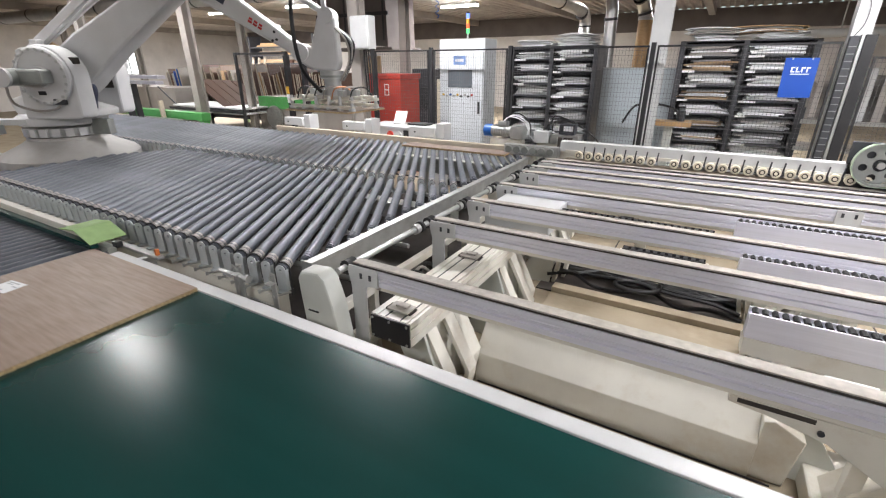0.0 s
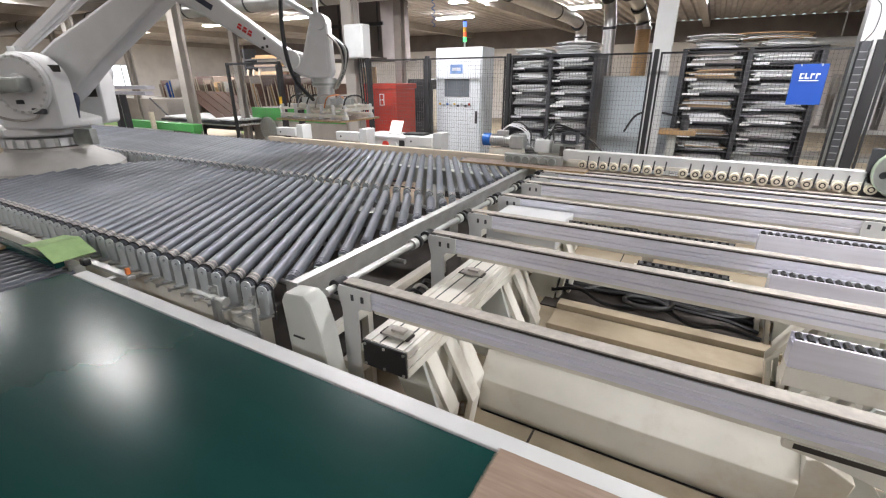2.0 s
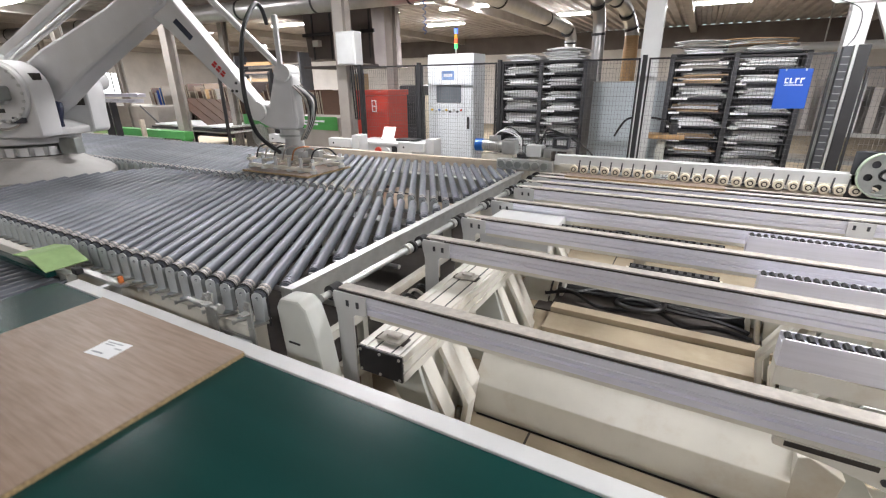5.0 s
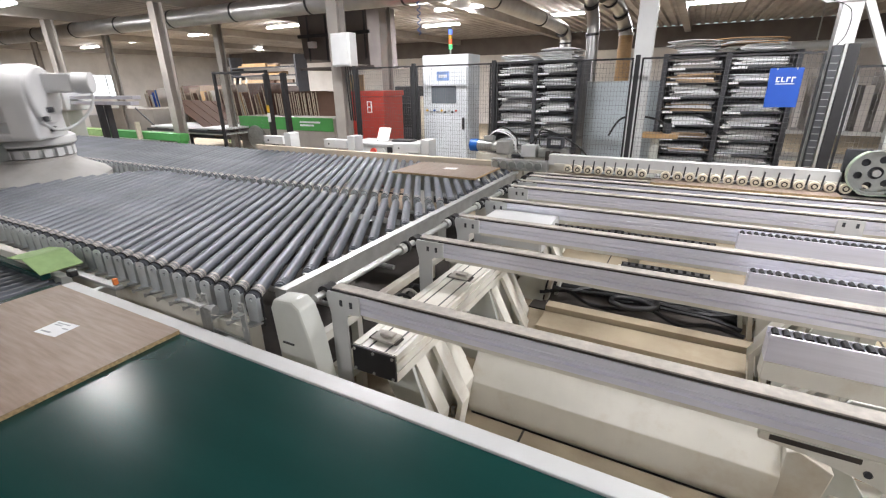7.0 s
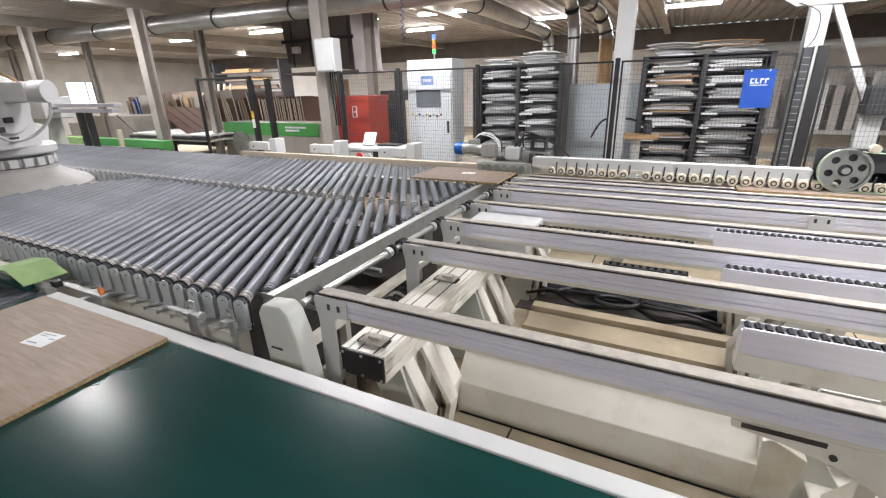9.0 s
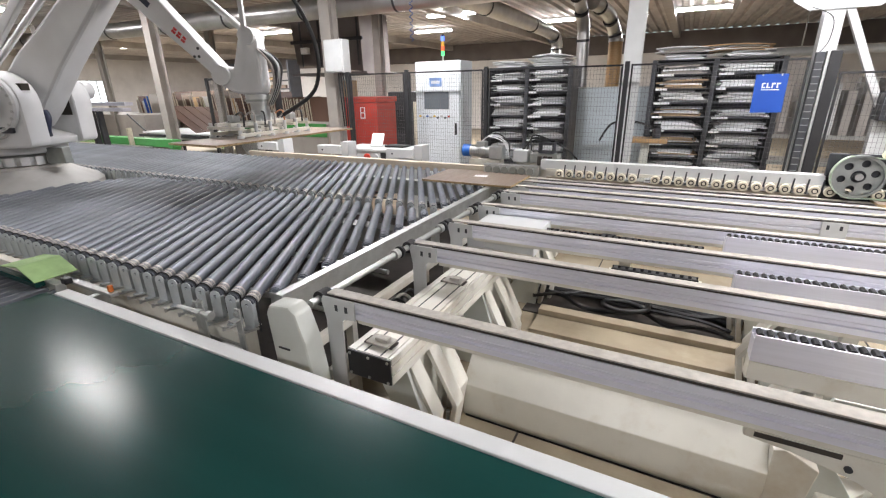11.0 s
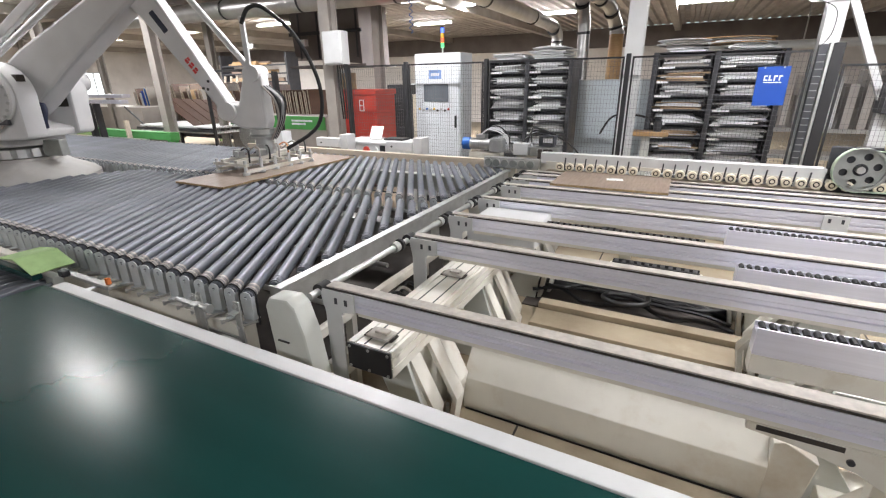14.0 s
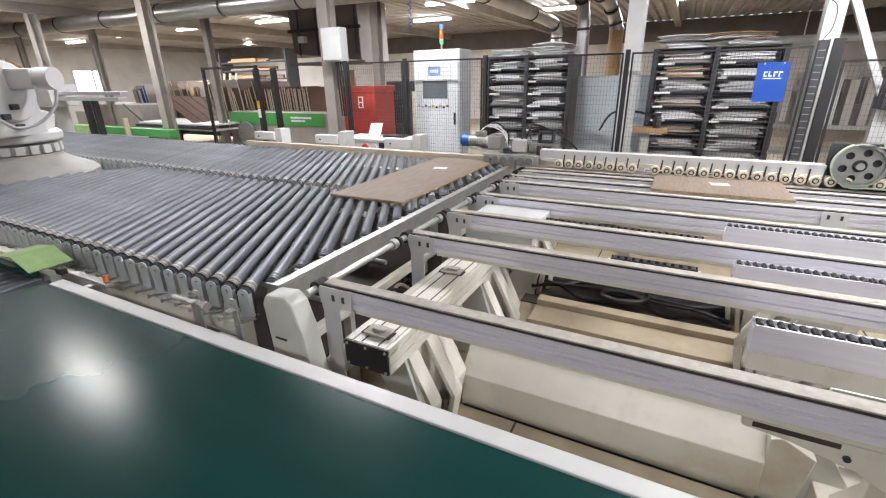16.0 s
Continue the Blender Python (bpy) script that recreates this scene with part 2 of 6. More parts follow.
setting("wall_south", bar(-25.2, 14.2, -8.2, -7.9, 0, CEIL), "plaster", "plain plastered wall behind the viewer", "wall")
setting("wall_east", bar(14, 14.3, -8, 18.5, 0, CEIL), "plaster", "plain plastered end wall", "wall")


def ribbed_ceiling():
    bm = bmesh.new()
    pts, x = [], -26.0
    while x < 14:
        pts += [(x, CEIL), (x + 0.10, CEIL), (x + 0.13, CEIL + 0.07), (x + 0.24, CEIL + 0.07)]
        x += 0.27
    vs = [[bm.verts.new((px, y, z)) for px, z in pts] for y in (-8, 18.8)]
    for i in range(len(pts) - 1):
        bm.faces.new((vs[0][i], vs[1][i], vs[1][i + 1], vs[0][i + 1]))
    box(bm, -26, 14.2, -8, 18.8, CEIL + 0.1, CEIL + 0.2)
    return bm


tagged(part("ceiling", ribbed_ceiling(), "ceiling", smooth=False), "grey-brown ribbed metal deck ceiling", "ceiling", kind="structure")
for xx in (-24, -17.4, -12.9, -8.5, -3.92, 0.63, 5.2):
    setting("ceiling_beam", bar(xx - 0.1, xx + 0.1, -8, 18.4, CEIL - 0.22, CEIL - 0.004), "column", "grey steel roof beam", "beam")


def window_west():
    w = thing("window_1", pose(-25.15, 11.675, 1.36), "bright window with a white frame in the end wall", "window", kind="structure")
    part("window_frame", box(box(box(box(bmesh.new(), -0.05, 0.05, -0.675, 0.675, 0, 0.06), -0.05, 0.05, -0.675, 0.675, 1.04, 1.10),
                                 -0.05, 0.05, -0.675, -0.615, 0.06, 1.04), -0.05, 0.05, 0.615, 0.675, 0.06, 1.04), "white_paint", w)
    part("mullion", bar(-0.045, 0.045, 0.19, 0.25, 0.06, 1.04), "white_paint", w)
    part("pane", bar(-0.004, 0.004, -0.615, 0.615, 0.06, 1.04), "daylight", w, "pane white with daylight")


window_west()


def steel_column(x, y, s=0.25, mat="column", label="grey-brown painted steel column"):
    c = thing("column", pose(x, y, 0), label, "column", "hall columns")
    t = 0.02
    part("web", bar(-t / 2, t / 2, -s / 2 + t, s / 2 - t, 0.02, CEIL - 0.22), mat, c)
    for sy in (-1, 1):
        part("flange", bar(-s / 2, s / 2, sy * s / 2 - (t if sy > 0 else 0), sy * s / 2 + (0 if sy > 0 else t), 0.02, CEIL - 0.22), mat, c)
    part("base_plate", bar(-s * 0.8, s * 0.8, -s * 0.8, s * 0.8, 0, 0.02), mat, c)
    return c


for x, y in ((-3.91, 4.75), (-8.47, 4.75), (-12.88, 4.75), (-3.99, 6.2), (-8.65, 6.2), (-13.27, 6.2), (-17.4, 6.2)):
    steel_column(x, y, 0.20 if y < 5 else 0.15)
steel_column(0.63, 4.75, 0.19, "white_paint", "white painted steel post behind the safety fence")


def strip_light(x, y, z=3.45, length=1.3, watts=0):
    t = thing("strip_light", pose(x, y, z), "white fluorescent strip light under the ceiling, unseen ones added for fill", "lamp", "ceiling strip lights")
    part("housing", bar(-length / 2, length / 2, -0.06, 0.06, 0.05, 0.10, 0.008), "white_paint", t)
    part("diffuser", bar(-length / 2 + 0.02, length / 2 - 0.02, -0.08, 0.08, 0.0, 0.048, 0.012), "lamp_glow", t, "glowing diffuser")
    for sx in (-0.4, 0.4):
        part("hanger", rod(bmesh.new(), (sx * length, 0, 0.10), (sx * length, 0, CEIL - z), 0.008, 6), "steel_zinc", t)
    if watts:
        tubes = bpy.data.lights.new("lamp_tubes", "AREA")
        tubes.shape, tubes.size, tubes.size_y, tubes.energy, tubes.color = "RECTANGLE", length, 0.16, watts, (0.985, 0.97, 1.0)
        ob = new("lamp_tubes", tubes)
        ob.parent = t
        ob.matrix_basis = pose(0, 0, -0.012)
    return t


W = 105
# out-of-view fixtures added as fill; only (-5.0, 0.8) is known, by its belt reflection
for x, y in ((-9.5, 0.8), (-5.0, 0.8), (3.0, 0.8), (7.0, 0.8), (-12, 3.6), (-8, 3.6), (-2.4, 3.0), (2.6, 3.0), (7.5, 3.0), (-9, -3.5), (-4, -3.5), (1.0, -3.5), (5.5, -3.5)):
    strip_light(x, y, watts=0.75 * W if y < -3 else 0.30 * W if x < -4 and y < 1 else 0.75 * W if y < 1 else 1.4 * W if x in (-2.4, 2.6) else W)
for x, y, lit in ((-4.17, 9.6, 2.9), (-6.66, 9.51, 0), (-6.16, 12.38, 3.1), (-10.29, 9.79, 3.1), (-17.8, 14.9, 3.1), (-2.36, 12.25, 0), (1.27, 12.16, 2.9), (-14.14, 9.76, 3.1), (-18.1, 9.93, 3.1), (-22.6, 10.3, 0), (-4.24, 8.34, 0)):
    strip_light(x, y, 3.47, watts=lit * W)



# ---- skew roller conveyor ----
SKEW, PITCH, ROLL_Z, ROLL_R = math.tan(radians(30.7)), 0.1051, 0.925, 0.029
SIDE_X, NEAR_Y, MID_Y, MID2_Y, FAR_Y = -0.32, -0.185, 1.515, 1.61, 3.19


def roller_mesh(length):
    bm = bmesh.new()
    rod(bm, (0, 0, 0), (0, length, 0), ROLL_R, 16)
    for a, b in ((-0.012, 0.0), (length, length + 0.012)):
        rod(bm, (0, a, 0), (0, b, 0), ROLL_R * 0.82, 12)
    for a in (-0.028, length + 0.012):
        rod(bm, (0, a, 0), (0, a + 0.016, 0), 0.009, 8)
    for a in (0.02, 0.05):
        rod(bm, (0, a, 0), (0, a + 0.006, 0), ROLL_R + 0.002, 16)
    return mesh_of("roller", bm, "roller_steel")


def belt_loop():
    bm = bmesh.new()
    pts = [(0.033 * math.cos(a), 0.033 * math.sin(a)) for a in [math.pi * i / 8 for i in range(9)]]
    pts = [(x, 0, z) for x, z in pts]
    tube(bm, [(0.030, 0, -0.15), (0.033, 0, -0.05)] + pts + [(-0.033, 0, -0.05), (-0.030, 0, -0.15)], 0.004, 5)
    return mesh_of("drive_belt", bm, "rubber")


def roller_conveyor():
    t = thing("roller_conveyor", pose(-2, 1.4, 0), "wide grey conveyor of skewed steel rollers", "conveyor")
    off = Matrix.Translation((2, -1.4, 0))
    ang = 30.7
    cos = math.cos(radians(ang))
    meshes = {}
    plate = [(-0.025, -0.116), (0.025, -0.116), (0.027, 0.006), (0.021, 0.02), (0.009, 0.027), (-0.009, 0.027), (-0.021, 0.02), (-0.027, 0.006)]
    bm = prism(bmesh.new(), plate, "y", -0.005, 0.0)
    box(box(bm, -0.025, -0.021, 0.0, 0.022, -0.112, 0.0), 0.021, 0.025, 0.0, 0.022, -0.112, 0.0)
    tab = mesh_of("roller_holder", box(rod(bm, (0, -0.012, -0.004), (0, -0.004, -0.004), 0.007, 8), -0.021, 0.021, -0.03, -0.005, -0.116, -0.108), "zinc_plate")
    loop = belt_loop()
    stub = mesh_of("bearing_stub", bar(-0.016, 0.016, -0.012, 0.0, -0.10, 0.014, 0.003), "steel_zinc")
    hb = mesh_of("holder_bolt", rod(rod(bmesh.new(), (-0.03, -0.05, 0), (0.0, 0.02, 0), 0.006, 6), (-0.035, -0.062, 0), (-0.03, -0.05, 0), 0.011, 6), "steel_zinc")
    cap = mesh_of("end_collar", rod(rod(bmesh.new(), (0, 0.008, 0), (0, 0.04, 0), ROLL_R + 0.0012, 18), (0, 0.047, 0), (0, 0.072, 0), ROLL_R + 0.0012, 18), "tan_belt")
    for y0, y1, xmin, first in ((NEAR_Y, MID_Y, -4.75, -0.454), (MID2_Y, FAR_Y, -8.3, -0.486)):
        x = first + PITCH * math.floor((SIDE_X - first + (y1 - y0 - 0.1) * SKEW) / PITCH)
        while x > xmin:
            ys = y0 if x <= SIDE_X else y0 + (x - SIDE_X) / SKEW
            length = round((y1 - ys) / cos - 0.04, 3)
            if y0 == NEAR_Y and x < -2.9:
                length = round(min(length, max(0.15, (x + 4.87) / 1.13 if x > -3.59 else (x + 4.25) / 0.577) / cos), 3)
            if length not in meshes:
                meshes[length] = roller_mesh(length)
            xs = x - (ys - y0) * SKEW
            at = off @ pose(xs, ys, ROLL_Z, 0, 0, ang)
            part("roller", meshes[length], "", t, at=at)
            if ys > y0 + 0.01:
                part("bearing_stub", stub, "", t, at=off @ pose(xs + 0.012, ys - 0.02, ROLL_Z))
                x -= PITCH
                continue
            part("roller_holder", tab, "", t, at=off @ pose(xs + 0.010, ys - 0.019, ROLL_Z, 0, 0, 14))
            if y0 == NEAR_Y:
                part("holder_bolt", hb, "", t, at=off @ pose(xs + 0.05, ys - 0.03, 0.813))
                part("drive_belt", loop, "", t, at=at @ pose(0, 0.003, 0))
            part("end_collar", cap, "", t, at=at)
            x -= PITCH
    def w(*a, **k):
        return box(bmesh.new(), *a, **k, m=off)
    part("near_beam", w(-8.3, SIDE_X - 0.02, -0.24, -0.175, 0.60, 0.794, 0.006), "cream_paint", t)
    part("holder_rail", w(-8.3, SIDE_X - 0.02, -0.25, -0.145, 0.796, 0.803, 0.002), "cream_paint", t)
    part("middle_beam", w(-8.3, SIDE_X - 0.02, 1.49, 1.63, 0.60, 0.74, 0.006), "steel_zinc", t)
    part("far_beam", w(-8.3, SIDE_X - 0.02, 3.16, 3.28, 0.60, 0.78, 0.006), "grey_paint", t)
    bm = bmesh.new()
    prism(bm, [(-0.285, 0.80), (-0.285, 0.945), (-0.235, 0.945), (-0.235, 0.925), (-0.262, 0.915), (-0.262, 0.80)], "y", -0.10, 3.02)
    bmesh.ops.transform(bm, matrix=off, verts=bm.verts)
    part("side_plate", bm, "steel_zinc", t, smooth=False)
    part("guide_rail", w(-4.35, -0.52, 3.238, 3.30, 0.90, 0.995, 0.006), "wood_rail", t, "pale wooden guide rail")
    # tray colour kept dark so the gaps between rollers read as shaded
    part("under_tray", w(-8.3, SIDE_X - 0.06, -0.12, 3.14, 0.28, 0.30), "dust_shade_dark", t, "dusty brown tray under the rollers, darkened for the shade between them")
    for x in (-7.7, -6.1, -4.5, -2.9, -1.6, -0.47):
        for y in (-0.21, 1.56, 3.22):
            part("leg", w(x - 0.04, x + 0.04, y - 0.04, y + 0.04, 0, 0.60, 0.005), "cream_paint", t)
    for y in (0.3, 0.9, 2.1):
        part("cross_shaft", rod(bmesh.new(), off @ Vector((-7.5, y, 0.66)), off @ Vector((-0.35, y, 0.66)), 0.016, 10), "steel_zinc", t)
    return t


roller_conveyor()


# ---- rail conveyor ----
RAILS = (0.0, 0.77, 1.28, 1.80, 2.31, 2.56, 2.81, 2.97)
RAIL_TOP, RAIL_END = 0.945, 7.5


def rail_unit(y, plate=False):
    t = thing("belt_rail", pose(0, y, 0), "long aluminium profile rail carrying a narrow tan belt", "conveyor rail", "belt rails")
    z1 = RAIL_TOP
    bm = bmesh.new()
    prism(bm, [(0.0, z1 - 0.092), (0.0, z1 - 0.066), (0.012, z1 - 0.063), (0.012, z1 - 0.057), (0.0, z1 - 0.054), (0.0, z1 - 0.041), (0.004, z1 - 0.039), (0.004, z1 - 0.037), (0.0, z1 - 0.035), (0.0, z1 - 0.009), (0.008, z1 - 0.007),
               (0.008, z1), (0.07, z1), (0.07, z1 - 0.092)], "x", 0.06, RAIL_END)
    part("profile", bm, "aluminium", t, smooth=False)
    part("belt", bar(-0.06, RAIL_END, 0.003, 0.062, z1 + 0.002, z1 + 0.009, 0.002), "tan_belt", t, "cream toothed belt")
    # dark strip stands in for the gap shadow under the belt edge
    part("seam_shade", bar(0.06, RAIL_END, 0.002, 0.0075, z1 - 0.0065, z1 + 0.0), "dust_shade_dark", t)
    part("lower_profile", bar(0.10, RAIL_END, 0.010, 0.066, z1 - 0.116, z1 - 0.094, 0.003), "cream_paint", t, "beige lower belt guard")
    bm = bmesh.new()
    prism(bm, [(-0.085, z1 - 0.03), (-0.075, z1 - 0.004), (0.10, z1 - 0.004), (0.10, z1 - 0.095), (0.04, z1 - 0.10), (0.025, z1 - 0.115), (0.025, 0.30), (-0.065, 0.30), (-0.065, z1 - 0.12)], "y", -0.012, -0.003, 0.002)
    part("end_bracket", bm, "white_paint", t, "white bolted end bracket")
    for x in (0.0, 0.055):
        part("slot", bar(x - 0.008, x + 0.008, -0.0145, -0.0115, z1 - 0.065, z1 - 0.035, 0.001), "rack_dark", t)
    part("pulley", rod(bmesh.new(), (-0.105, -0.002, z1 - 0.03), (-0.105, 0.06, z1 - 0.03), 0.036, 18), "rubber", t)
    part("foot", bar(-0.065, 0.02, -0.003, 0.06, 0.0, 0.33, 0.004), "cream_paint", t)
    if plate:
        part("bracket", box(bmesh.new(), 2.18, 2.32, -0.012, -0.003, z1 - 0.13, z1 - 0.004, 0.003), "white_paint", t)
        for x in (2.215, 2.285):
            part("slot", bar(x - 0.008, x + 0.008, -0.0145, -0.0115, z1 - 0.055, z1 - 0.025, 0.001), "rack_dark", t)
    part("post", bar(4.56, 4.64, 0.004, 0.066, 0.0, z1 - 0.118, 0.004), "cream_paint", t)
    if y < 0.1:
        for k in range(16):
            part("rivet", rod(bmesh.new(), (0.95 + k * 0.085, 0.066, z1 + 0.0005), (0.95 + k * 0.085, 0.066, z1 + 0.003), 0.0045, 6), "rack_dark", t)
    return t


for y in RAILS:
    rail_unit(y, abs(y - 2.31) < 0.01)


def drive_shaft():
    t = thing("drive_shaft", pose(-0.105, 0, 0.915), "long steel drive shaft with black pulleys along the rail ends", "shaft")
    part("bar", rod(bmesh.new(), (0, -0.06, 0), (0, 2.75, 0), 0.017, 14), "steel_zinc", t)
    for y in (0.62, 1.17, 1.66, 2.16):
        part("collar", rod(bmesh.new(), (0, y, 0), (0, y + 0.04, 0), 0.03, 14), "steel_zinc", t)
        part("ring", rod(bmesh.new(), (0, y + 0.055, 0), (0, y + 0.075, 0), 0.036, 14), "rubber", t)


drive_shaft()


def belt_guard():
    t = thing("belt_guard", pose(-0.145, -0.135, 0), "pale grey sloping drive belt cover with black handle", "machine guard")
    bm = bmesh.new()
    prism(bm, [(-0.10, 0.90), (-0.075, 0.945), (0.035, 0.955), (0.075, 0.925), (0.115, 0.80), (0.16, 0.52), (0.16, 0.30), (-0.04, 0.30), (-0.07, 0.55)], "y", -0.055, 0.045, 0.012)
    part("cover", bm, "grey_paint", t)
    part("handle", bar(-0.045, 0.02, -0.062, -0.055, 0.742, 0.750, 0.002), "black", t)
    part("foot", bar(-0.06, 0.15, -0.04, 0.04, 0, 0.302), "cream_paint", t)


belt_guard()


def cross_axis():
    t = thing("linear_axis", pose(0.19, -0.04, 0.60), "grooved aluminium linear axis with a black end plate", "linear axis")
    bm = bmesh.new()
    pts = [(-0.115, 0.0), (-0.115, 0.13)]
    for x in (-0.075, 0.095):
        pts += [(x - 0.004, 0.13), (x - 0.004, 0.122), (x + 0.004, 0.122), (x + 0.004, 0.13)]
    pts += [(0.115, 0.13), (0.115, 0.10), (0.108, 0.10), (0.108, 0.092), (0.115, 0.092), (0.115, 0.05), (0.108, 0.05), (0.108, 0.042), (0.115, 0.042), (0.115, 0.0)]
    prism(bm, pts, "y", 0.0, 2.9)
    part("profile", bm, "cream_paint", t, "cream grooved profile", smooth=False)
    for x in (-0.03, 0.055):
        part("groove", bar(x - 0.004, x + 0.004, 0.002, 2.9, 0.1305, 0.1315), "rack_dark", t)
    part("end_plate", bar(-0.113, 0.113, -0.014, -0.002, 0.003, 0.127, 0.003), "black", t, "black end plate")
    for x in (-0.10, 0.0, 0.10):
        for z in (0.015, 0.115):
            part("screw", rod(bmesh.new(), (x, -0.018, z), (x, -0.014, z), 0.007, 8), "steel_zinc", t)
    for y in (0.09, 0.84, 1.36):
        part("clamp_base", bar(-0.075, 0.075, y - 0.03, y + 0.03, 0.131, 0.139, 0.002), "dust_shade_dark", t)
        part("carriage", box(box(bmesh.new(), -0.055, 0.065, y - 0.045, y + 0.035, 0.140, 0.152, 0.004), -0.02, 0.045, y - 0.02, y + 0.02, 0.152, 0.166, 0.004), "tan_belt", t, "brown-stained clamp block")
    return t


cross_axis()


def bent_stand(x, y, flip=1, h=0.598):
    """Kinked sheet-metal leg: two folded strips and a front plate between them."""
    t = thing("folded_stand", pose(x, y, 0), "cream folded sheet-metal stand under the axis", "machine stand", "folded stands")
    def strip(a, b, c, yy0, yy1, mat="cream_paint"):
        bm = bmesh.new()
        pts = [(a, h), (b, h * 0.42), (c, 0.0), (c - 0.03, 0.0), (b - 0.03, h * 0.42), (a - 0.03, h)]
        prism(bm, [(flip * p, q) for p, q in pts], "y", yy0, yy1, 0.003)
        part("folded_strip", bm, mat, t)
    strip(0.02, 0.19, 0.15, -0.20, -0.11)
    strip(0.06, 0.24, 0.20, -0.06, 0.03)
    strip(0.02, 0.19, 0.15, 0.08, 0.19)
    bm = bmesh.new()
    prism(bm, [(flip * p, q) for p, q in ((-0.22, 0.0), (0.11, 0.0), (0.14, h * 0.40), (0.02, h), (-0.20, h), (-0.05, h * 0.45))], "y", -0.225, -0.203, 0.004)
    part("front_plate", bm, "grey_paint", t, "pale grey front plate")
    bm = bmesh.new()
    prism(bm, [(flip * p, q) for p, q in ((-0.20, 0.0), (0.10, 0.0), (0.13, h * 0.58), (-0.02, h), (-0.18, h), (-0.06, h * 0.55))], "y", 0.192, 0.212, 0.004)
    part("back_plate", bm, "cream_paint", t)
    part("web", bar(-0.05, 0.05, -0.2, 0.19, 0, h - 0.004), "cream_paint", t)
    for k in range(2):
        part("foot_bolt", rod(bmesh.new(), (flip * 0.10, -0.1 + 0.2 * k, 0.0), (flip * 0.10, -0.1 + 0.2 * k, 0.06), 0.012, 8), "steel_zinc", t)
    return t


for x, y in ((0.19, 0.40), (0.22, 1.30), (0.22, 2.35), (1.995, 0.905), (1.995, 1.56), (1.995, 2.36)):
    bent_stand(x, y, 1 if x < 1 else -1)


def under_frame():
    t = thing("under_frame", pose(-0.12, 0, 0), "dusty beige cross tubes and hoses below the shaft", "machine frame")
    for x, z in ((-0.10, 0.62), (0.0, 0.48), (-0.06, 0.34)):
        part("tube", bar(x - 0.025, x + 0.025, 0.03, 2.7, z - 0.025, z + 0.025, 0.004), "cream_paint", t)
    for y in (0.35, 1.55, 2.5):
        part("upright", bar(-0.14, -0.09, y - 0.02, y + 0.02, 0, 0.6), "cream_paint", t)
    for k in range(4):
        y = 0.30 + 0.07 * k
        part("hose", tube(bmesh.new(), [(-0.12, y, 0.66), (-0.02, y + 0.08, 0.60 - 0.03 * k), (0.03, y + 0.2, 0.66), (0.02, y + 0.36, 0.55)], 0.010, 6), "cable" if k % 2 else "tan_belt", t)
    part("motor", rod(bmesh.new(), (-0.02, 0.42, 0.45), (0.10, 0.52, 0.42), 0.05, 14), "pulley_grey", t)


under_frame()


def base_frame():
    t = thing("steel_plinth", pose(1.15, 0.585, 0), "heavy cream box-section machine base with sloped top", "machine base")
    bm = bmesh.new()
    prism(bm, [(0.0, 0.0), (0.0, 0.21), (0.15, 0.37), (0.34, 0.37), (0.34, 0.0)], "x", -0.80, 0.66, 0.006)
    part("beam", bm, "cream_paint", t)
    bm = bmesh.new()
    prism(bm, [(0.66, 0.0), (0.66, 0.33), (0.70, 0.35), (0.83, 0.28), (0.80, 0.0)], "y", 0.02, 0.33, 0.006)
    part("end_block", bm, "cream_paint", t)
    bm = bmesh.new()
    box(bm, -0.10, 0.10, -0.09, 0.09, 0, 0.36, 0.01, pose(0.98, -0.05, 0.05, 0, 35, 0))
    part("angled_lug", bm, "cream_paint", t)
    part("lug_foot", bar(0.86, 1.25, -0.15, 0.25, 0.0, 0.12, 0.01), "cream_paint", t)
    part("drip_rail", bar(-0.78, 0.75, -0.010, -0.003, 0.0, 0.008), "black", t, "black strip along the foot")
    return t


base_frame()


def gusset():
    t = thing("rail_gusset", pose(1.925, 0.020, 0), "cream steel gusset plate with a slot under the rail", "bracket")
    bm = bmesh.new()
    prism(bm, [(-0.36, 0.827), (1.2, 0.827), (1.2, 0.30), (0.55, 0.30), (0.10, 0.64), (-0.08, 0.745), (-0.24, 0.785), (-0.36, 0.80)], "y", -0.012, 0.012, 0.003)
    part("plate", bm, "cream_paint", t)
    part("slot", bar(-0.335, -0.125, -0.016, -0.012, 0.808, 0.824), "dust_shade_dark", t)
    part("bolt", rod(bmesh.new(), (-0.105, -0.02, 0.782), (-0.105, -0.012, 0.782), 0.010, 10), "rack_dark", t)
    part("foot", bar(0.6, 1.2, -0.06, 0.06, 0, 0.30, 0.01), "cream_paint", t)


gusset()


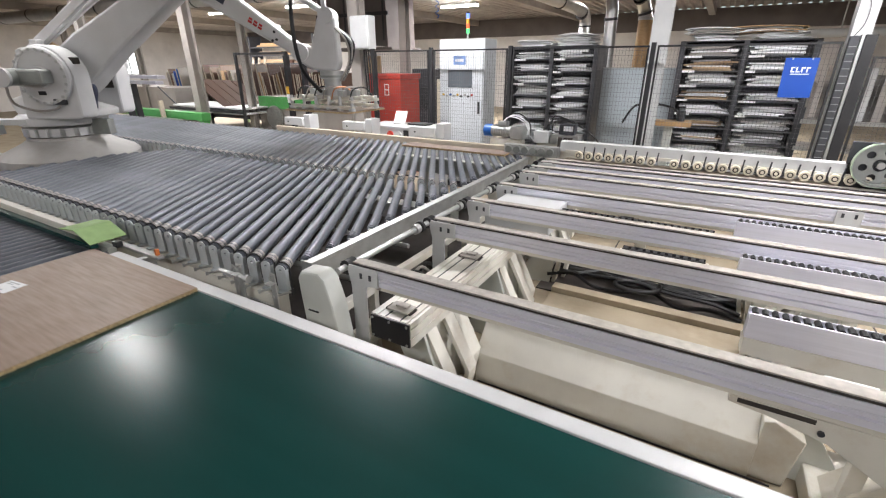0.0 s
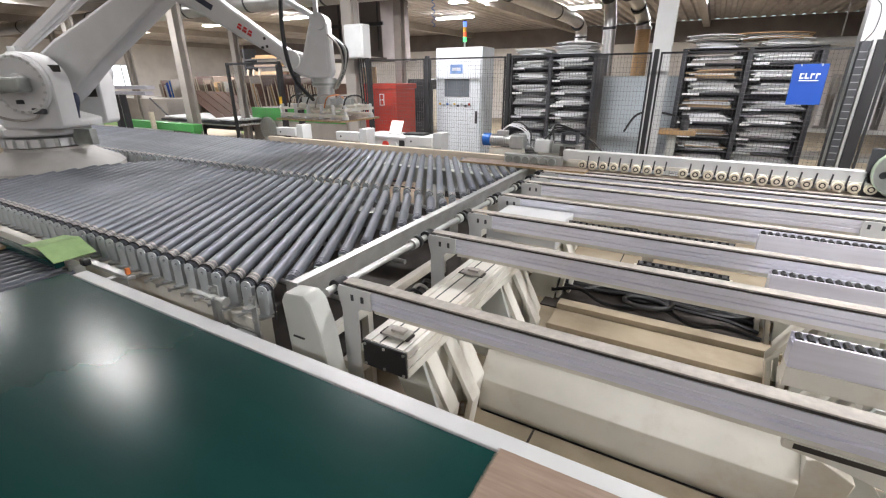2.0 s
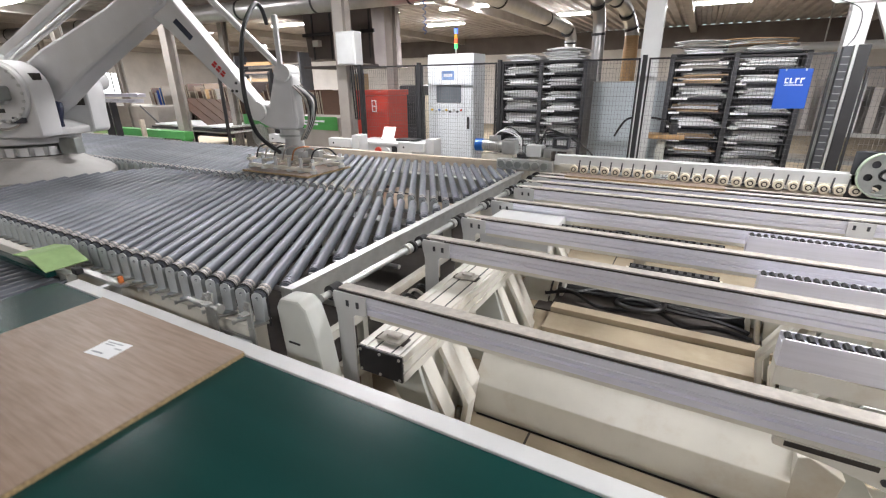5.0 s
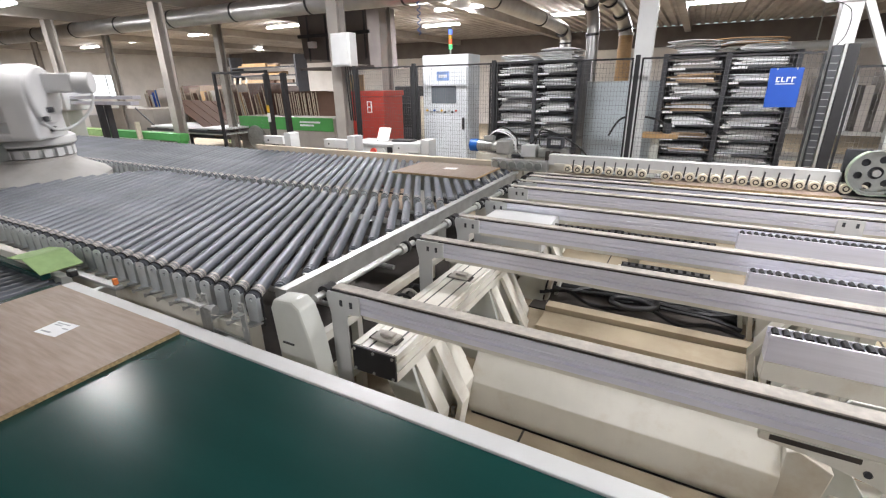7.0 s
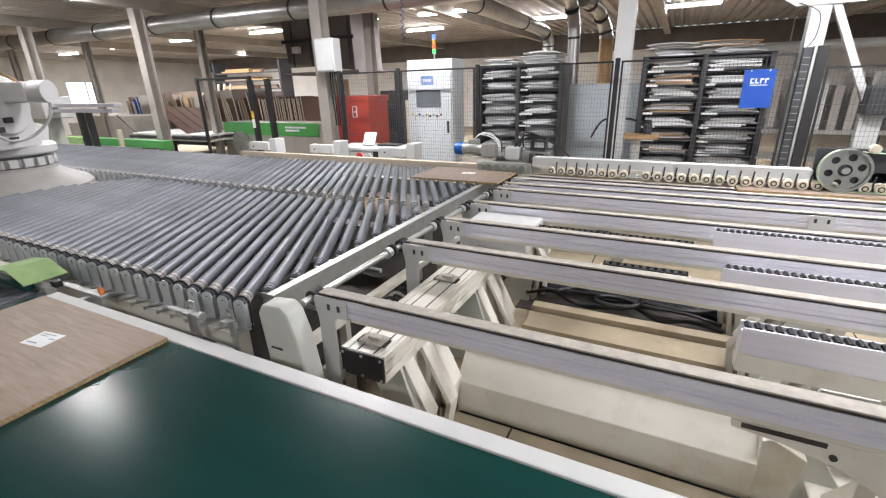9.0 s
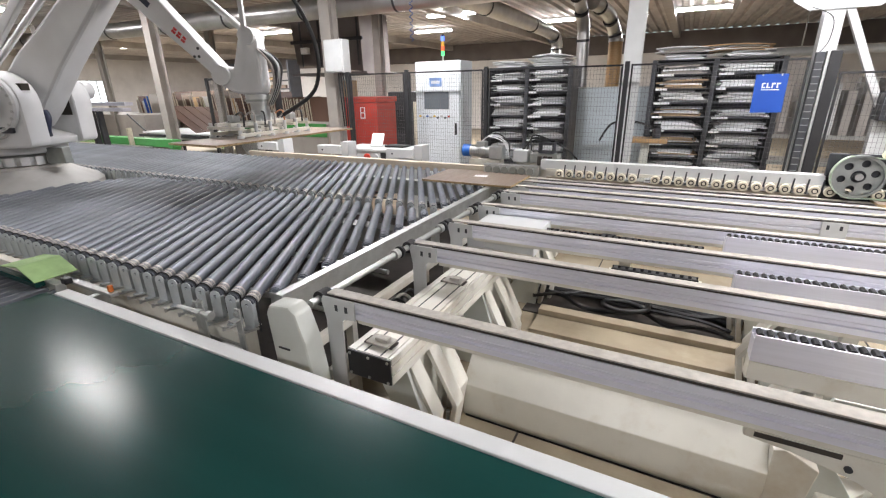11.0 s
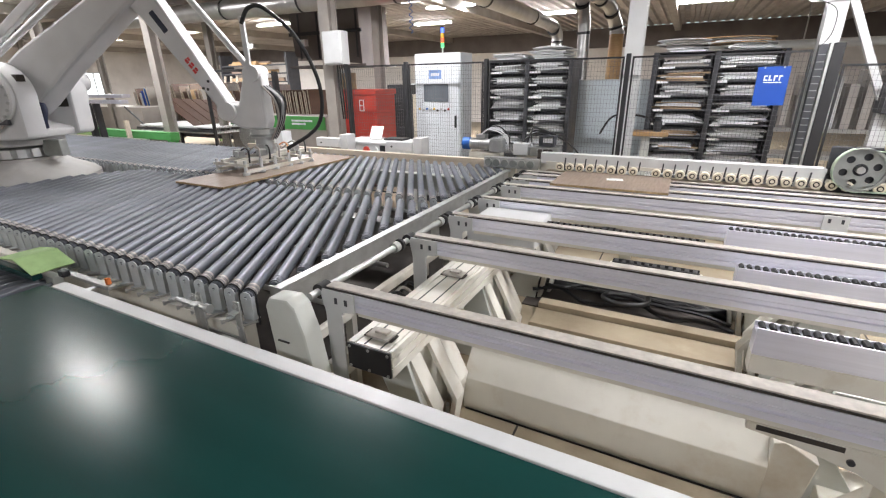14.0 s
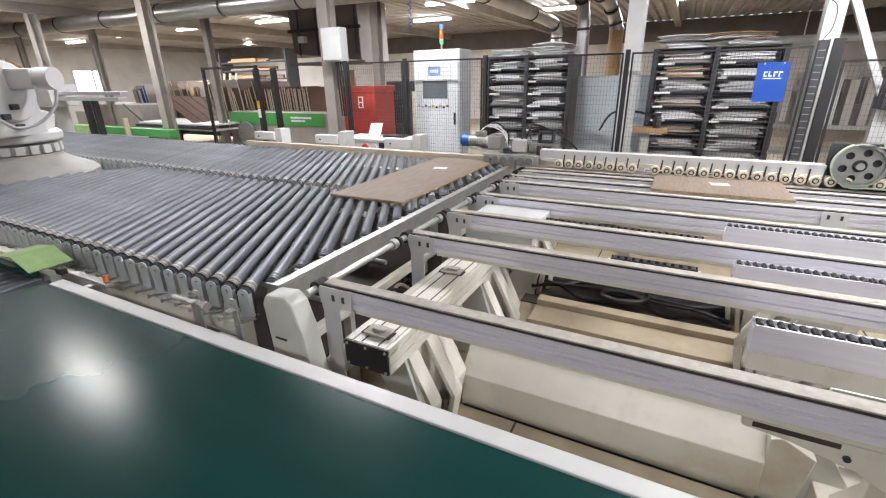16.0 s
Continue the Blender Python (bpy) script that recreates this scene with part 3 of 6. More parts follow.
def roller_channel(y, x=1.62, z1=0.925):
    t = thing("chain_channel", pose(x, y, 0), "aluminium channel with a black roller chain along its top", "conveyor channel", "chain channels")
    n = RAIL_END - x
    bm = bmesh.new()
    prism(bm, [(0, z1 - 0.11), (0.075, z1 - 0.11), (0.075, z1), (0.066, z1), (0.066, z1 - 0.02), (0.009, z1 - 0.02), (0.009, z1), (0, z1)], "x", 0, n)
    part("channel", bm, "aluminium", t, smooth=False)
    bm = bmesh.new()
    k = 0
    while k * 0.034 < n - 0.03:
        rod(bm, (0.02 + k * 0.034, 0.014, z1 - 0.006), (0.02 + k * 0.034, 0.062, z1 - 0.006), 0.012, 8)
        k += 1
    tagged(part("roller_chain", bm, "rubber", t, "black roller chain"), kind="stuff")
    part("lower_flange", bar(0.0, n, 0.0, 0.075, z1 - 0.19, z1 - 0.112, 0.003), "cream_paint", t)
    for xx in (0.5, 2.9):
        part("post", bar(xx - 0.03, xx + 0.03, 0.01, 0.065, 0.0, z1 - 0.192, 0.004), "cream_paint", t)
    return t


for x, y, z in ((1.62, 0.453, 0.925), (1.604, 1.084, 0.925), (1.591, 1.634, 0.955)):
    roller_channel(y, x, z)


def energy_chain(x0, x1, y, z):
    t = thing("cable_chain", pose(x0, y, z), "black plastic cable chain with open links", "cable chain", "cable chains")
    n = int((x1 - x0) / 0.04)
    for s in (0, 0.05):
        part("side_band", bar(0, n * 0.04, s, s + 0.008, 0, 0.03), "rubber", t)
    link = mesh_of("link", bar(0, 0.022, 0.008, 0.05, 0.022, 0.032, 0.002), "black")
    for k in range(n):
        part("link", link, "", t, at=pose(k * 0.04 + 0.008, 0, 0))
    part("tray", bar(-0.02, n * 0.04 + 0.02, -0.03, 0.09, -0.02, -0.004), "cream_paint", t)
    part("hanger", bar(0.02, 0.08, 0.05, 0.18, -0.045, -0.022), "cream_paint", t)


energy_chain(0.525, 1.49, 1.55, 0.855)
energy_chain(1.018, 1.48, 1.165, 0.80)


def white_cover():
    t = thing("motor_cover", pose(0.253, 1.572, 0.734), "white sheet-metal cover box on the axis", "machine cover")
    part("body", bar(-0.24, 0.25, -0.20, 0.24, 0, 0.15, 0.012), "white_paint", t)
    part("lip", bar(-0.23, 0.24, -0.206, -0.201, 0.0, 0.02), "cream_paint", t)


white_cover()


def floor_cables():
    t = thing("floor_cables", pose(1.06, 2.28, 0.0), "tangle of black cables lying on the floor", "cables")
    for k in range(9):
        y = random.uniform(-0.22, 0.2)
        pts = [(-0.75 + 1.5 * i / 7, y + random.uniform(-0.09, 0.09), 0.03 + random.uniform(0, 0.09)) for i in range(8)]
        part("cable", tube(bmesh.new(), pts, random.uniform(0.012, 0.022), 7), "cable", t)
    ring = [(0.0 + 0.17 * math.cos(a), -0.12 + 0.12 * math.sin(a), 0.10 + 0.01 * a) for a in [i * 0.6 for i in range(12)]]
    part("coil", tube(bmesh.new(), ring, 0.02, 7), "cable", t)
    part("tray", bar(-0.8, 0.75, -0.3, 0.28, 0.0, 0.012), "dust_shade_dark", t)


floor_cables()
for x in (0.69, 2.69, 4.69):
    setting("floor_seam", bar(x - 0.006, x + 0.006, -8, 12, 0.0, 0.002), "dust_shade_dark", "dark seam in the concrete floor", "floor joint")


def floor_plinth(x0, x1, y0, y1, h):
    setting("floor_ledge", bar(x0, x1, y0, y1, 0.0, h, 0.006), "concrete", "beige concrete ledge under the machine", "ledge")


floor_plinth(0.42, 1.92, 1.64, 1.90, 0.045)
floor_plinth(0.42, 1.92, 1.905, 2.01, 0.09)


# ---- pressure wheel guide ----
def wheel_guide():
    t = thing("pressure_wheel_beam", pose(0, 3.04, 0), "white beam with a row of cream pressure wheels", "wheel guide")
    part("beam", bar(0.06, 6.0, 0.0, 0.10, 1.03, 1.13, 0.006), "white_paint", t)
    part("rail", bar(0.12, 6.0, -0.012, -0.002, 1.02, 1.05), "cream_paint", t)
    part("lower_board", bar(0.12, 6.0, 0.01, 0.06, 0.92, 0.965, 0.004), "wood_rail", t)
    part("support", bar(0.9, 1.0, 0.02, 0.08, 0.0, 0.92), "cream_paint", t)
    part("support", bar(4.9, 5.0, 0.02, 0.08, 0.0, 0.92), "cream_paint", t)
    wm = bmesh.new()
    lathe(wm, [(0.010, -0.016), (0.034, -0.016), (0.038, -0.012), (0.038, 0.012), (0.034, 0.016), (0.010, 0.016)], pose(0, 0, 0, 90, 0, 0), 20)
    wheel = mesh_of("wheel", wm, "wheel_cream")
    hub = mesh_of("hub", rod(bmesh.new(), (0, -0.024, 0), (0, 0.02, 0), 0.013, 10), "wheel_cream")
    dark = mesh_of("dark_ring", rod(bmesh.new(), (0, -0.0185, 0), (0, -0.0165, 0), 0.022, 14), "dust_shade_dark")
    arm = mesh_of("arm", box(bmesh.new(), -0.006, 0.006, -0.004, 0.004, 0.0, 0.085, 0.002), "rack_dark")
    for i in range(56):
        if i == 8:
            continue
        x = 0.259 + i * 0.095
        w = part("wheel", wheel, "", t, at=pose(x, -0.022, 1.008))
        part("dark_ring", dark, "", w)
        part("hub", hub, "", w)
        part("arm", arm, "", t, at=pose(x + 0.045, -0.017, 1.012, 0, 4, 0))
    bm = bmesh.new()
    box(bm, -0.54, 0.05, -0.02, 0.06, 0.955, 1.06, 0.004)
    part("feed_block", bm, "steel_zinc", t, "bare steel feed block with rollers")
    for i in range(6):
        part("feed_roller", rod(bmesh.new(), (-0.48 + i * 0.09, -0.05, 1.01), (-0.48 + i * 0.09, -0.02, 1.01), 0.036, 16), "pulley_grey", t)
    part("leg", bar(-0.3, -0.2, 0.0, 0.06, 0.0, 0.955), "cream_paint", t)


wheel_guide()


def side_clamp(x):
    t = thing("side_clamp", pose(x, 3.36, 0), "white clamp unit beside the roller conveyor", "clamp", "side clamps")
    part("body", bar(-0.26, 0.12, -0.05, 0.06, 1.01, 1.12, 0.008), "white_paint", t)
    part("cheek", bar(0.12, 0.24, -0.02, 0.16, 0.96, 1.17, 0.008), "white_paint", t)
    part("bolt", rod(bmesh.new(), (-0.17, -0.058, 1.06), (-0.17, -0.05, 1.06), 0.012, 8), "black", t)
    part("post", bar(0.13, 0.21, 0.02, 0.12, 0.0, 0.96, 0.004), "white_paint", t)


for x in (-3.98, -2.83, -1.71):
    side_clamp(x)


def gear_motor():
    t = thing("gear_motor", pose(-0.774, 3.45, 1.128), "finned grey electric motor with a blue fan cover", "motor")
    bm = bmesh.new()
    rod(bm, (-0.10, 0, 0), (0.14, 0, 0), 0.06, 18)
    for k in range(9):
        rod(bm, (-0.09 + k * 0.022, 0, 0), (-0.083 + k * 0.022, 0, 0), 0.068, 18)
    part("housing", bm, "steel_zinc", t)
    part("fan_cover", rod(bmesh.new(), (-0.19, 0, 0), (-0.10, 0, 0), 0.07, 18), "blue_motor", t, "blue fan cover")
    part("gearbox", bar(0.14, 0.30, -0.07, 0.07, -0.08, 0.07, 0.015), "steel_zinc", t)
    part("terminal_box", bar(-0.02, 0.09, -0.05, 0.05, 0.06, 0.11, 0.008), "steel_zinc", t)
    part("base", bar(-0.1, 0.28, -0.06, 0.06, -1.12, -0.085), "cream_paint", t)
    for k in range(3):
        part("cable", tube(bmesh.new(), [(0.04, -0.02, 0.11), (0.14 + 0.04 * k, -0.06, 0.17 + 0.02 * k), (0.32 + 0.03 * k, -0.09, 0.12), (0.40, -0.10, -0.02), (0.44, -0.06, -0.08)], 0.007, 6), "paper" if k < 2 else "cable", t, "pale cable")


gear_motor()


def feed_head():
    t = thing("feed_head", pose(-0.05, 3.42, 0.9), "compact metal feed head with cylinders and hoses", "machine head")
    part("white_box", bar(-0.28, -0.12, -0.08, 0.06, 0.14, 0.27, 0.008), "white_paint", t)
    part("block", bar(-0.1, 0.2, -0.06, 0.1, 0.14, 0.24, 0.008), "steel_zinc", t)
    part("tube_frame", box(box(bmesh.new(), 0.0, 0.16, -0.09, 0.02, 0.25, 0.27), 0.0, 0.16, -0.09, 0.02, 0.34, 0.36), "rack_dark", t)
    part("cheek", bar(0.0, 0.015, -0.09, 0.02, 0.27, 0.34), "rack_dark", t)
    part("cheek", bar(0.145, 0.16, -0.09, 0.02, 0.27, 0.34), "rack_dark", t)
    for x in (0.02, 0.08, 0.13):
        part("cylinder", rod(bmesh.new(), (x, -0.10, 0.10), (x, -0.10, 0.22), 0.024, 12), "dust_shade_dark", t)
    for k in range(3):
        part("hose", tube(bmesh.new(), [(-0.2 + 0.05 * k, 0, 0.27), (-0.1, 0.02, 0.36 + 0.03 * k), (0.1, 0.03, 0.37), (0.3, 0.05, 0.26), (0.42, 0.05, 0.14)], 0.009, 6), "cable", t)
    part("stand", bar(-0.25, 0.25, -0.04, 0.06, -0.9, 0.14), "cream_paint", t)


feed_head()


def big_pulley():
    t = thing("drive_pulley", pose(2.485, 3.0, 1.141), "large grey belt pulley with round holes with a pale green belt", "pulley")
    bm = bmesh.new()
    lathe(bm, [(0.142, -0.02), (0.160, -0.02), (0.160, 0.03), (0.142, 0.03)], pose(0, 0, 0, 90, 0, 0), 48, True)
    web = bmesh.new()
    for k in range(6):
        hole, rim = [], []
        for i in range(24):
            a = 2 * math.pi * i / 24
            u, w = math.cos(a), math.sin(a)
            # the sector's outline: radius 0.045 to 0.145, 60 degrees wide
            q = 1 / max(abs(u), abs(w))
            r, turn = 0.095 + 0.05 * u * q, radians(30) * w * q
            hole.append((0.099 + 0.027 * u, 0.027 * w))
            rim.append((r * math.cos(turn), r * math.sin(turn)))
        m = pose(0, 0, 0, 0, 0, 60 * k + 14)
        ring = [[web.verts.new(m @ Vector((x, y, z))) for x, y in pts] for pts, z in ((rim, 0.0), (hole, 0.0), (hole, -0.012))]
        for p, q in zip(ring, ring[1:]):
            for i in range(24):
                web.faces.new((p[i], p[(i + 1) % 24], q[(i + 1) % 24], q[i]))
    bmesh.ops.transform(web, matrix=pose(0, -0.006, 0, 90, 0, 0), verts=web.verts)
    bmesh.ops.remove_doubles(web, verts=web.verts, dist=0.0002)
    bmesh.ops.recalc_face_normals(web, faces=web.faces)
    part("rim", bm, "pulley_grey", t, smooth=True)
    part("web", web, "pulley_grey", t, "grey web with six round holes")
    part("disc", lathe(bmesh.new(), [(0.0, -0.03), (0.14, -0.03), (0.14, -0.024), (0, -0.024)], pose(0, 0, 0, 90, 0, 0), 32), "rack_dark", t)
    part("hub", rod(bmesh.new(), (0, -0.03, 0), (0, 0.05, 0), 0.026, 16), "steel_zinc", t)
    bm = bmesh.new()
    path = [(0.168 * math.cos(a), 0.168 * math.sin(a)) for a in [radians(115 + i * 10) for i in range(18)]] + [(2.2, -0.168), (2.2, 0.16), (0.20, 0.135)]
    n = len(path)
    va = [[bm.verts.new((x, y, z)) for x, z in path] for y in (-0.03, 0.02)]
    vi = [[bm.verts.new((x * 0.965, y, z * 0.965)) for x, z in path] for y in (-0.03, 0.02)]
    for i in range(n):
        j = (i + 1) % n
        bm.faces.new((va[0][i], va[0][j], va[1][j], va[1][i]))
        bm.faces.new((vi[0][i], vi[1][i], vi[1][j], vi[0][j]))
        bm.faces.new((va[0][i], vi[0][i], vi[0][j], va[0][j]))
        bm.faces.new((va[1][i], va[1][j], vi[1][j], vi[1][i]))
    part("belt", bm, "belt_pale", t, "pale green flat belt")
    part("idler", rod(bmesh.new(), (0.135, -0.04, 0.165), (0.135, 0.02, 0.165), 0.032, 16), "wheel_cream", t)
    part("back_plate", bar(-0.19, 1.6, 0.04, 0.06, -0.2, 0.16, 0.01), "rack_dark", t)
    part("stand", bar(0.3, 0.5, 0.065, 0.2, -1.125, 0.1), "cream_paint", t)


big_pulley()


# ---- green belt conveyor ----
BELT_Z = 0.85


def belt_conveyor():
    t = thing("belt_conveyor", pose(2, -1.346, 0), "wide dark green belt conveyor with a white edge strip", "conveyor")
    o = Matrix.Translation((-2, 1.3, 0))
    def w(*a, **k):
        return box(bmesh.new(), *a, **k, m=o)
    part("belt", w(-1.56, 6.5, -2.35, -0.412, BELT_Z - 0.008, BELT_Z, 0.003), "belt_green", t, "glossy dark green belt")
    part("edge_strip", w(-1.487, 6.5, -0.410, -0.345, BELT_Z - 0.09, BELT_Z + 0.006, 0.004), "white_paint", t, "white edge strip")
    part("far_edge_strip", w(-1.487, 6.5, -2.42, -2.352, BELT_Z - 0.09, BELT_Z + 0.006, 0.004), "white_paint", t)
    part("bed", w(-1.35, 6.5, -2.35, -0.412, BELT_Z - 0.09, BELT_Z - 0.012), "grey_paint", t)
    part("nose_roller", rod(bmesh.new(), o @ Vector((-1.54, -2.35, BELT_Z - 0.035)), o @ Vector((-1.54, -0.415, BELT_Z - 0.035)), 0.03, 18), "rubber", t)
    for x in (-1.1, 1.5, 4.0, 6.2):
        for y in (-2.3, -0.45):
            part("leg", w(x - 0.04, x + 0.04, y - 0.04, y + 0.04, 0, BELT_Z - 0.092, 0.005), "grey_paint", t)


belt_conveyor()


def infeed_rollers():
    t = thing("infeed_roller_table", pose(-2.70, -1.045, 0), "low table of grey steel rollers beyond the belt", "conveyor")
    me = mesh_of("roller", rod(rod(bmesh.new(), (0, -0.7, 0), (0, 0.62, 0), 0.026, 14), (0, 0.62, 0), (0, 0.65, 0), 0.012, 8), "roller_steel")
    for k in range(44):
        part("roller", me, "", t, at=pose(1.06 - k * 0.075, 0, 0.812))
    for y0, y1 in ((0.65, 0.70), (-0.75, -0.70)):
        part("side_rail", bar(-2.3, 1.08, y0, y1, 0.72, 0.85, 0.004), "grey_paint", t)
    for x in (-2.2, -0.6, 0.9):
        for y in (0.675, -0.725):
            part("leg", bar(x - 0.03, x + 0.03, y - 0.024, y + 0.024, 0, 0.72), "grey_paint", t)


infeed_rollers()


def edge_guide():
    t = thing("edge_guide", pose(-1.71, -0.36, 0), "cream guide rail with a green plastic cover", "guide")
    part("rail", bar(-3.5, 0.0, -0.05, 0.0, 0.86, 0.92, 0.005), "cream_paint", t)
    part("lower_strip", bar(-3.5, 0.05, -0.10, -0.055, 0.85, 0.88, 0.004), "belt_green", t)
    bm = bmesh.new()
    prism(bm, [(-0.28, 0.93), (-0.08, 0.955), (0.08, 0.895), (0.08, 0.89), (-0.08, 0.948), (-0.28, 0.925)], "y", -0.11, 0.09, 0.0)
    part("cover", bm, "green_pale", t, "pale green plastic cover")
    part("sensor", bar(0.13, 0.18, -0.02, 0.018, 0.86, 0.895, 0.006), "black", t)
    part("sensor_bracket", bar(0.02, 0.52, 0.02, 0.06, 0.84, 0.86, 0.004), "steel_zinc", t)
    part("switch", bar(0.48, 0.502, 0.03, 0.052, 0.861, 0.897, 0.005), "orange", t, "small orange switch")
    for x in (-2.8, -1.0, 0.4):
        part("post", bar(x - 0.02, x + 0.02, -0.045, -0.005 if x < 0 else 0.06, 0, 0.86 if x < 0 else 0.84), "steel_zinc", t)


edge_guide()


def corner_clamps():
    t = thing("tension_bracket", pose(-0.522, -0.315, 0), "zinc-plated tension bracket with bolts at the conveyor corner", "bracket")
    part("angle", box(box(bmesh.new(), -0.06, 0.22, -0.02, 0.05, 0.70, 0.712, 0.002), -0.06, 0.22, 0.04, 0.05, 0.712, 0.76, 0.002), "steel_zinc", t)
    part("block", bar(0.11, 0.23, -0.07, 0.02, 0.715, 0.775, 0.006), "steel_zinc", t)
    for x, y, z1 in ((-0.06, 0.03, 0.93), (0.0, 0.015, 0.955), (0.20, 0.045, 0.94)):
        part("upright", bar(x - 0.018, x + 0.018, y - 0.004, y + 0.004, 0.712, z1, 0.003), "steel_zinc", t)
        part("lug", bar(x - 0.018, x + 0.018, y - 0.04, y - 0.004, z1 - 0.05, z1 - 0.042, 0.002), "steel_zinc", t)
        part("nut", rod(bmesh.new(), (x, y - 0.016, z1 - 0.02), (x, y - 0.004, z1 - 0.02), 0.011, 6), "steel_zinc", t)
    part("spindle", rod(bmesh.new(), (-0.14, 0.0, 0.90), (0.05, 0.0, 0.90), 0.011, 10), "steel_zinc", t)
    part("spindle", rod(bmesh.new(), (0.02, -0.10, 0.745), (0.02, 0.03, 0.745), 0.010, 10), "steel_zinc", t)
    part("knob", rod(bmesh.new(), (0.06, 0.0, 0.90), (0.085, 0.0, 0.90), 0.02, 14), "steel_zinc", t)
    for k in range(5):
        part("nut", rod(bmesh.new(), (-0.04 + 0.05 * k, -0.03, 0.735), (-0.04 + 0.05 * k, -0.018, 0.735), 0.010, 6), "steel_zinc", t)
    part("stem", bar(0.0, 0.08, -0.01, 0.04, 0, 0.70), "cream_paint", t)
    part("copper_wire", tube(bmesh.new(), [(-0.9, -0.01, 0.66), (-0.6, -0.02, 0.67), (-0.3, -0.015, 0.655), (-0.02, -0.01, 0.67)], 0.006, 6), "copper", t)
    for x in (-0.75, -0.42, -0.15):
        part("cable_clip", bar(x - 0.02, x + 0.02, -0.02, 0.018, 0.64, 0.68, 0.004), "wheel_cream", t)


corner_clamps()


# ---- robot ----
ROBOT_SIZE = 1.07
ROBOT_AT = Matrix.Translation((-5.19, 0.927, -0.108)) @ Matrix.Scale(ROBOT_SIZE, 4)
SHOULDER_R, SHOULDER_Z, L1, L2 = 0.30, 1.73, 1.60, 1.28
WRIST_OUT, WRIST_UP = 0.28, 0.54


def arm_plane(ang, r, z, side=0.0, tilt=0.0):
    """A pose in the robot's space: r out along the arm's heading, side to the right of it, tilted up by tilt."""
    a = radians(ang)
    p = Vector((r * math.cos(a) + side * math.sin(a), r * math.sin(a) - side * math.cos(a), z))
    return Matrix.Translation(p) @ pose(0, 0, 0, 0, 0, ang) @ pose(0, 0, 0, 0, -tilt, 0)


def reach(R, Z):
    """Angles of the lower and the upper arm for a gripper plate at radius R and height Z."""
    dr, dz = R - WRIST_OUT - SHOULDER_R, Z + WRIST_UP - SHOULDER_Z
    d = min(math.hypot(dr, dz), L1 + L2 - 0.01)
    base = math.atan2(dz, dr)
    t1 = base + math.acos((L1 * L1 + d * d - L2 * L2) / (2 * L1 * d))
    er, ez = SHOULDER_R + L1 * math.cos(t1), SHOULDER_Z + L1 * math.sin(t1)
    t2 = math.atan2(SHOULDER_Z + dz - ez, SHOULDER_R + dr - er)
    return math.degrees(t1), math.degrees(t2), er, ez


def robot_poses(ang, R, Z, spin):
    t1, t2, er, ez = reach(R, Z)
    wr, wz = R - WRIST_OUT, Z + WRIST_UP
    back = 0.36
    bt = radians(t2)
    tail = (er - back * math.cos(bt), ez - back * math.sin(bt))
    crank = (SHOULDER_R - back * math.cos(bt), SHOULDER_Z - back * math.sin(bt))
    rod_t = math.degrees(math.atan2(tail[1] - crank[1], tail[0] - crank[0]))
    up = (er + 0.10, ez + 0.38)
    top = (wr + 0.26, wz + 0.36)
    tie_t = math.degrees(math.atan2(top[1] - up[1], top[0] - up[0]))
    low = (SHOULDER_R - 0.30, SHOULDER_Z + 0.22)
    tie2_t = math.degrees(math.atan2(up[1] - low[1], up[0] - low[0]))
    return {
        "turret": arm_plane(ang, 0, 0),
        "lower_arm": arm_plane(ang, SHOULDER_R, SHOULDER_Z, 0, t1),
        "upper_arm": arm_plane(ang, er, ez, 0, t2),
        "crank": arm_plane(ang, SHOULDER_R, SHOULDER_Z, 0.20, t2 + 180),
        "push_rod": arm_plane(ang, crank[0], crank[1], 0.20, rod_t),
        "tie_rod": arm_plane(ang, up[0], up[1], 0.02, tie_t),
        "back_rod": arm_plane(ang, low[0], low[1], 0.10, tie2_t),
        "elbow_lever": arm_plane(ang, er, ez, 0.02, 0),
        "wrist": arm_plane(ang, wr, wz, 0, 0),
        "gripper": arm_plane(ang, R, Z) @ pose(0, 0, 0, 0, 0, spin - ang),
    }


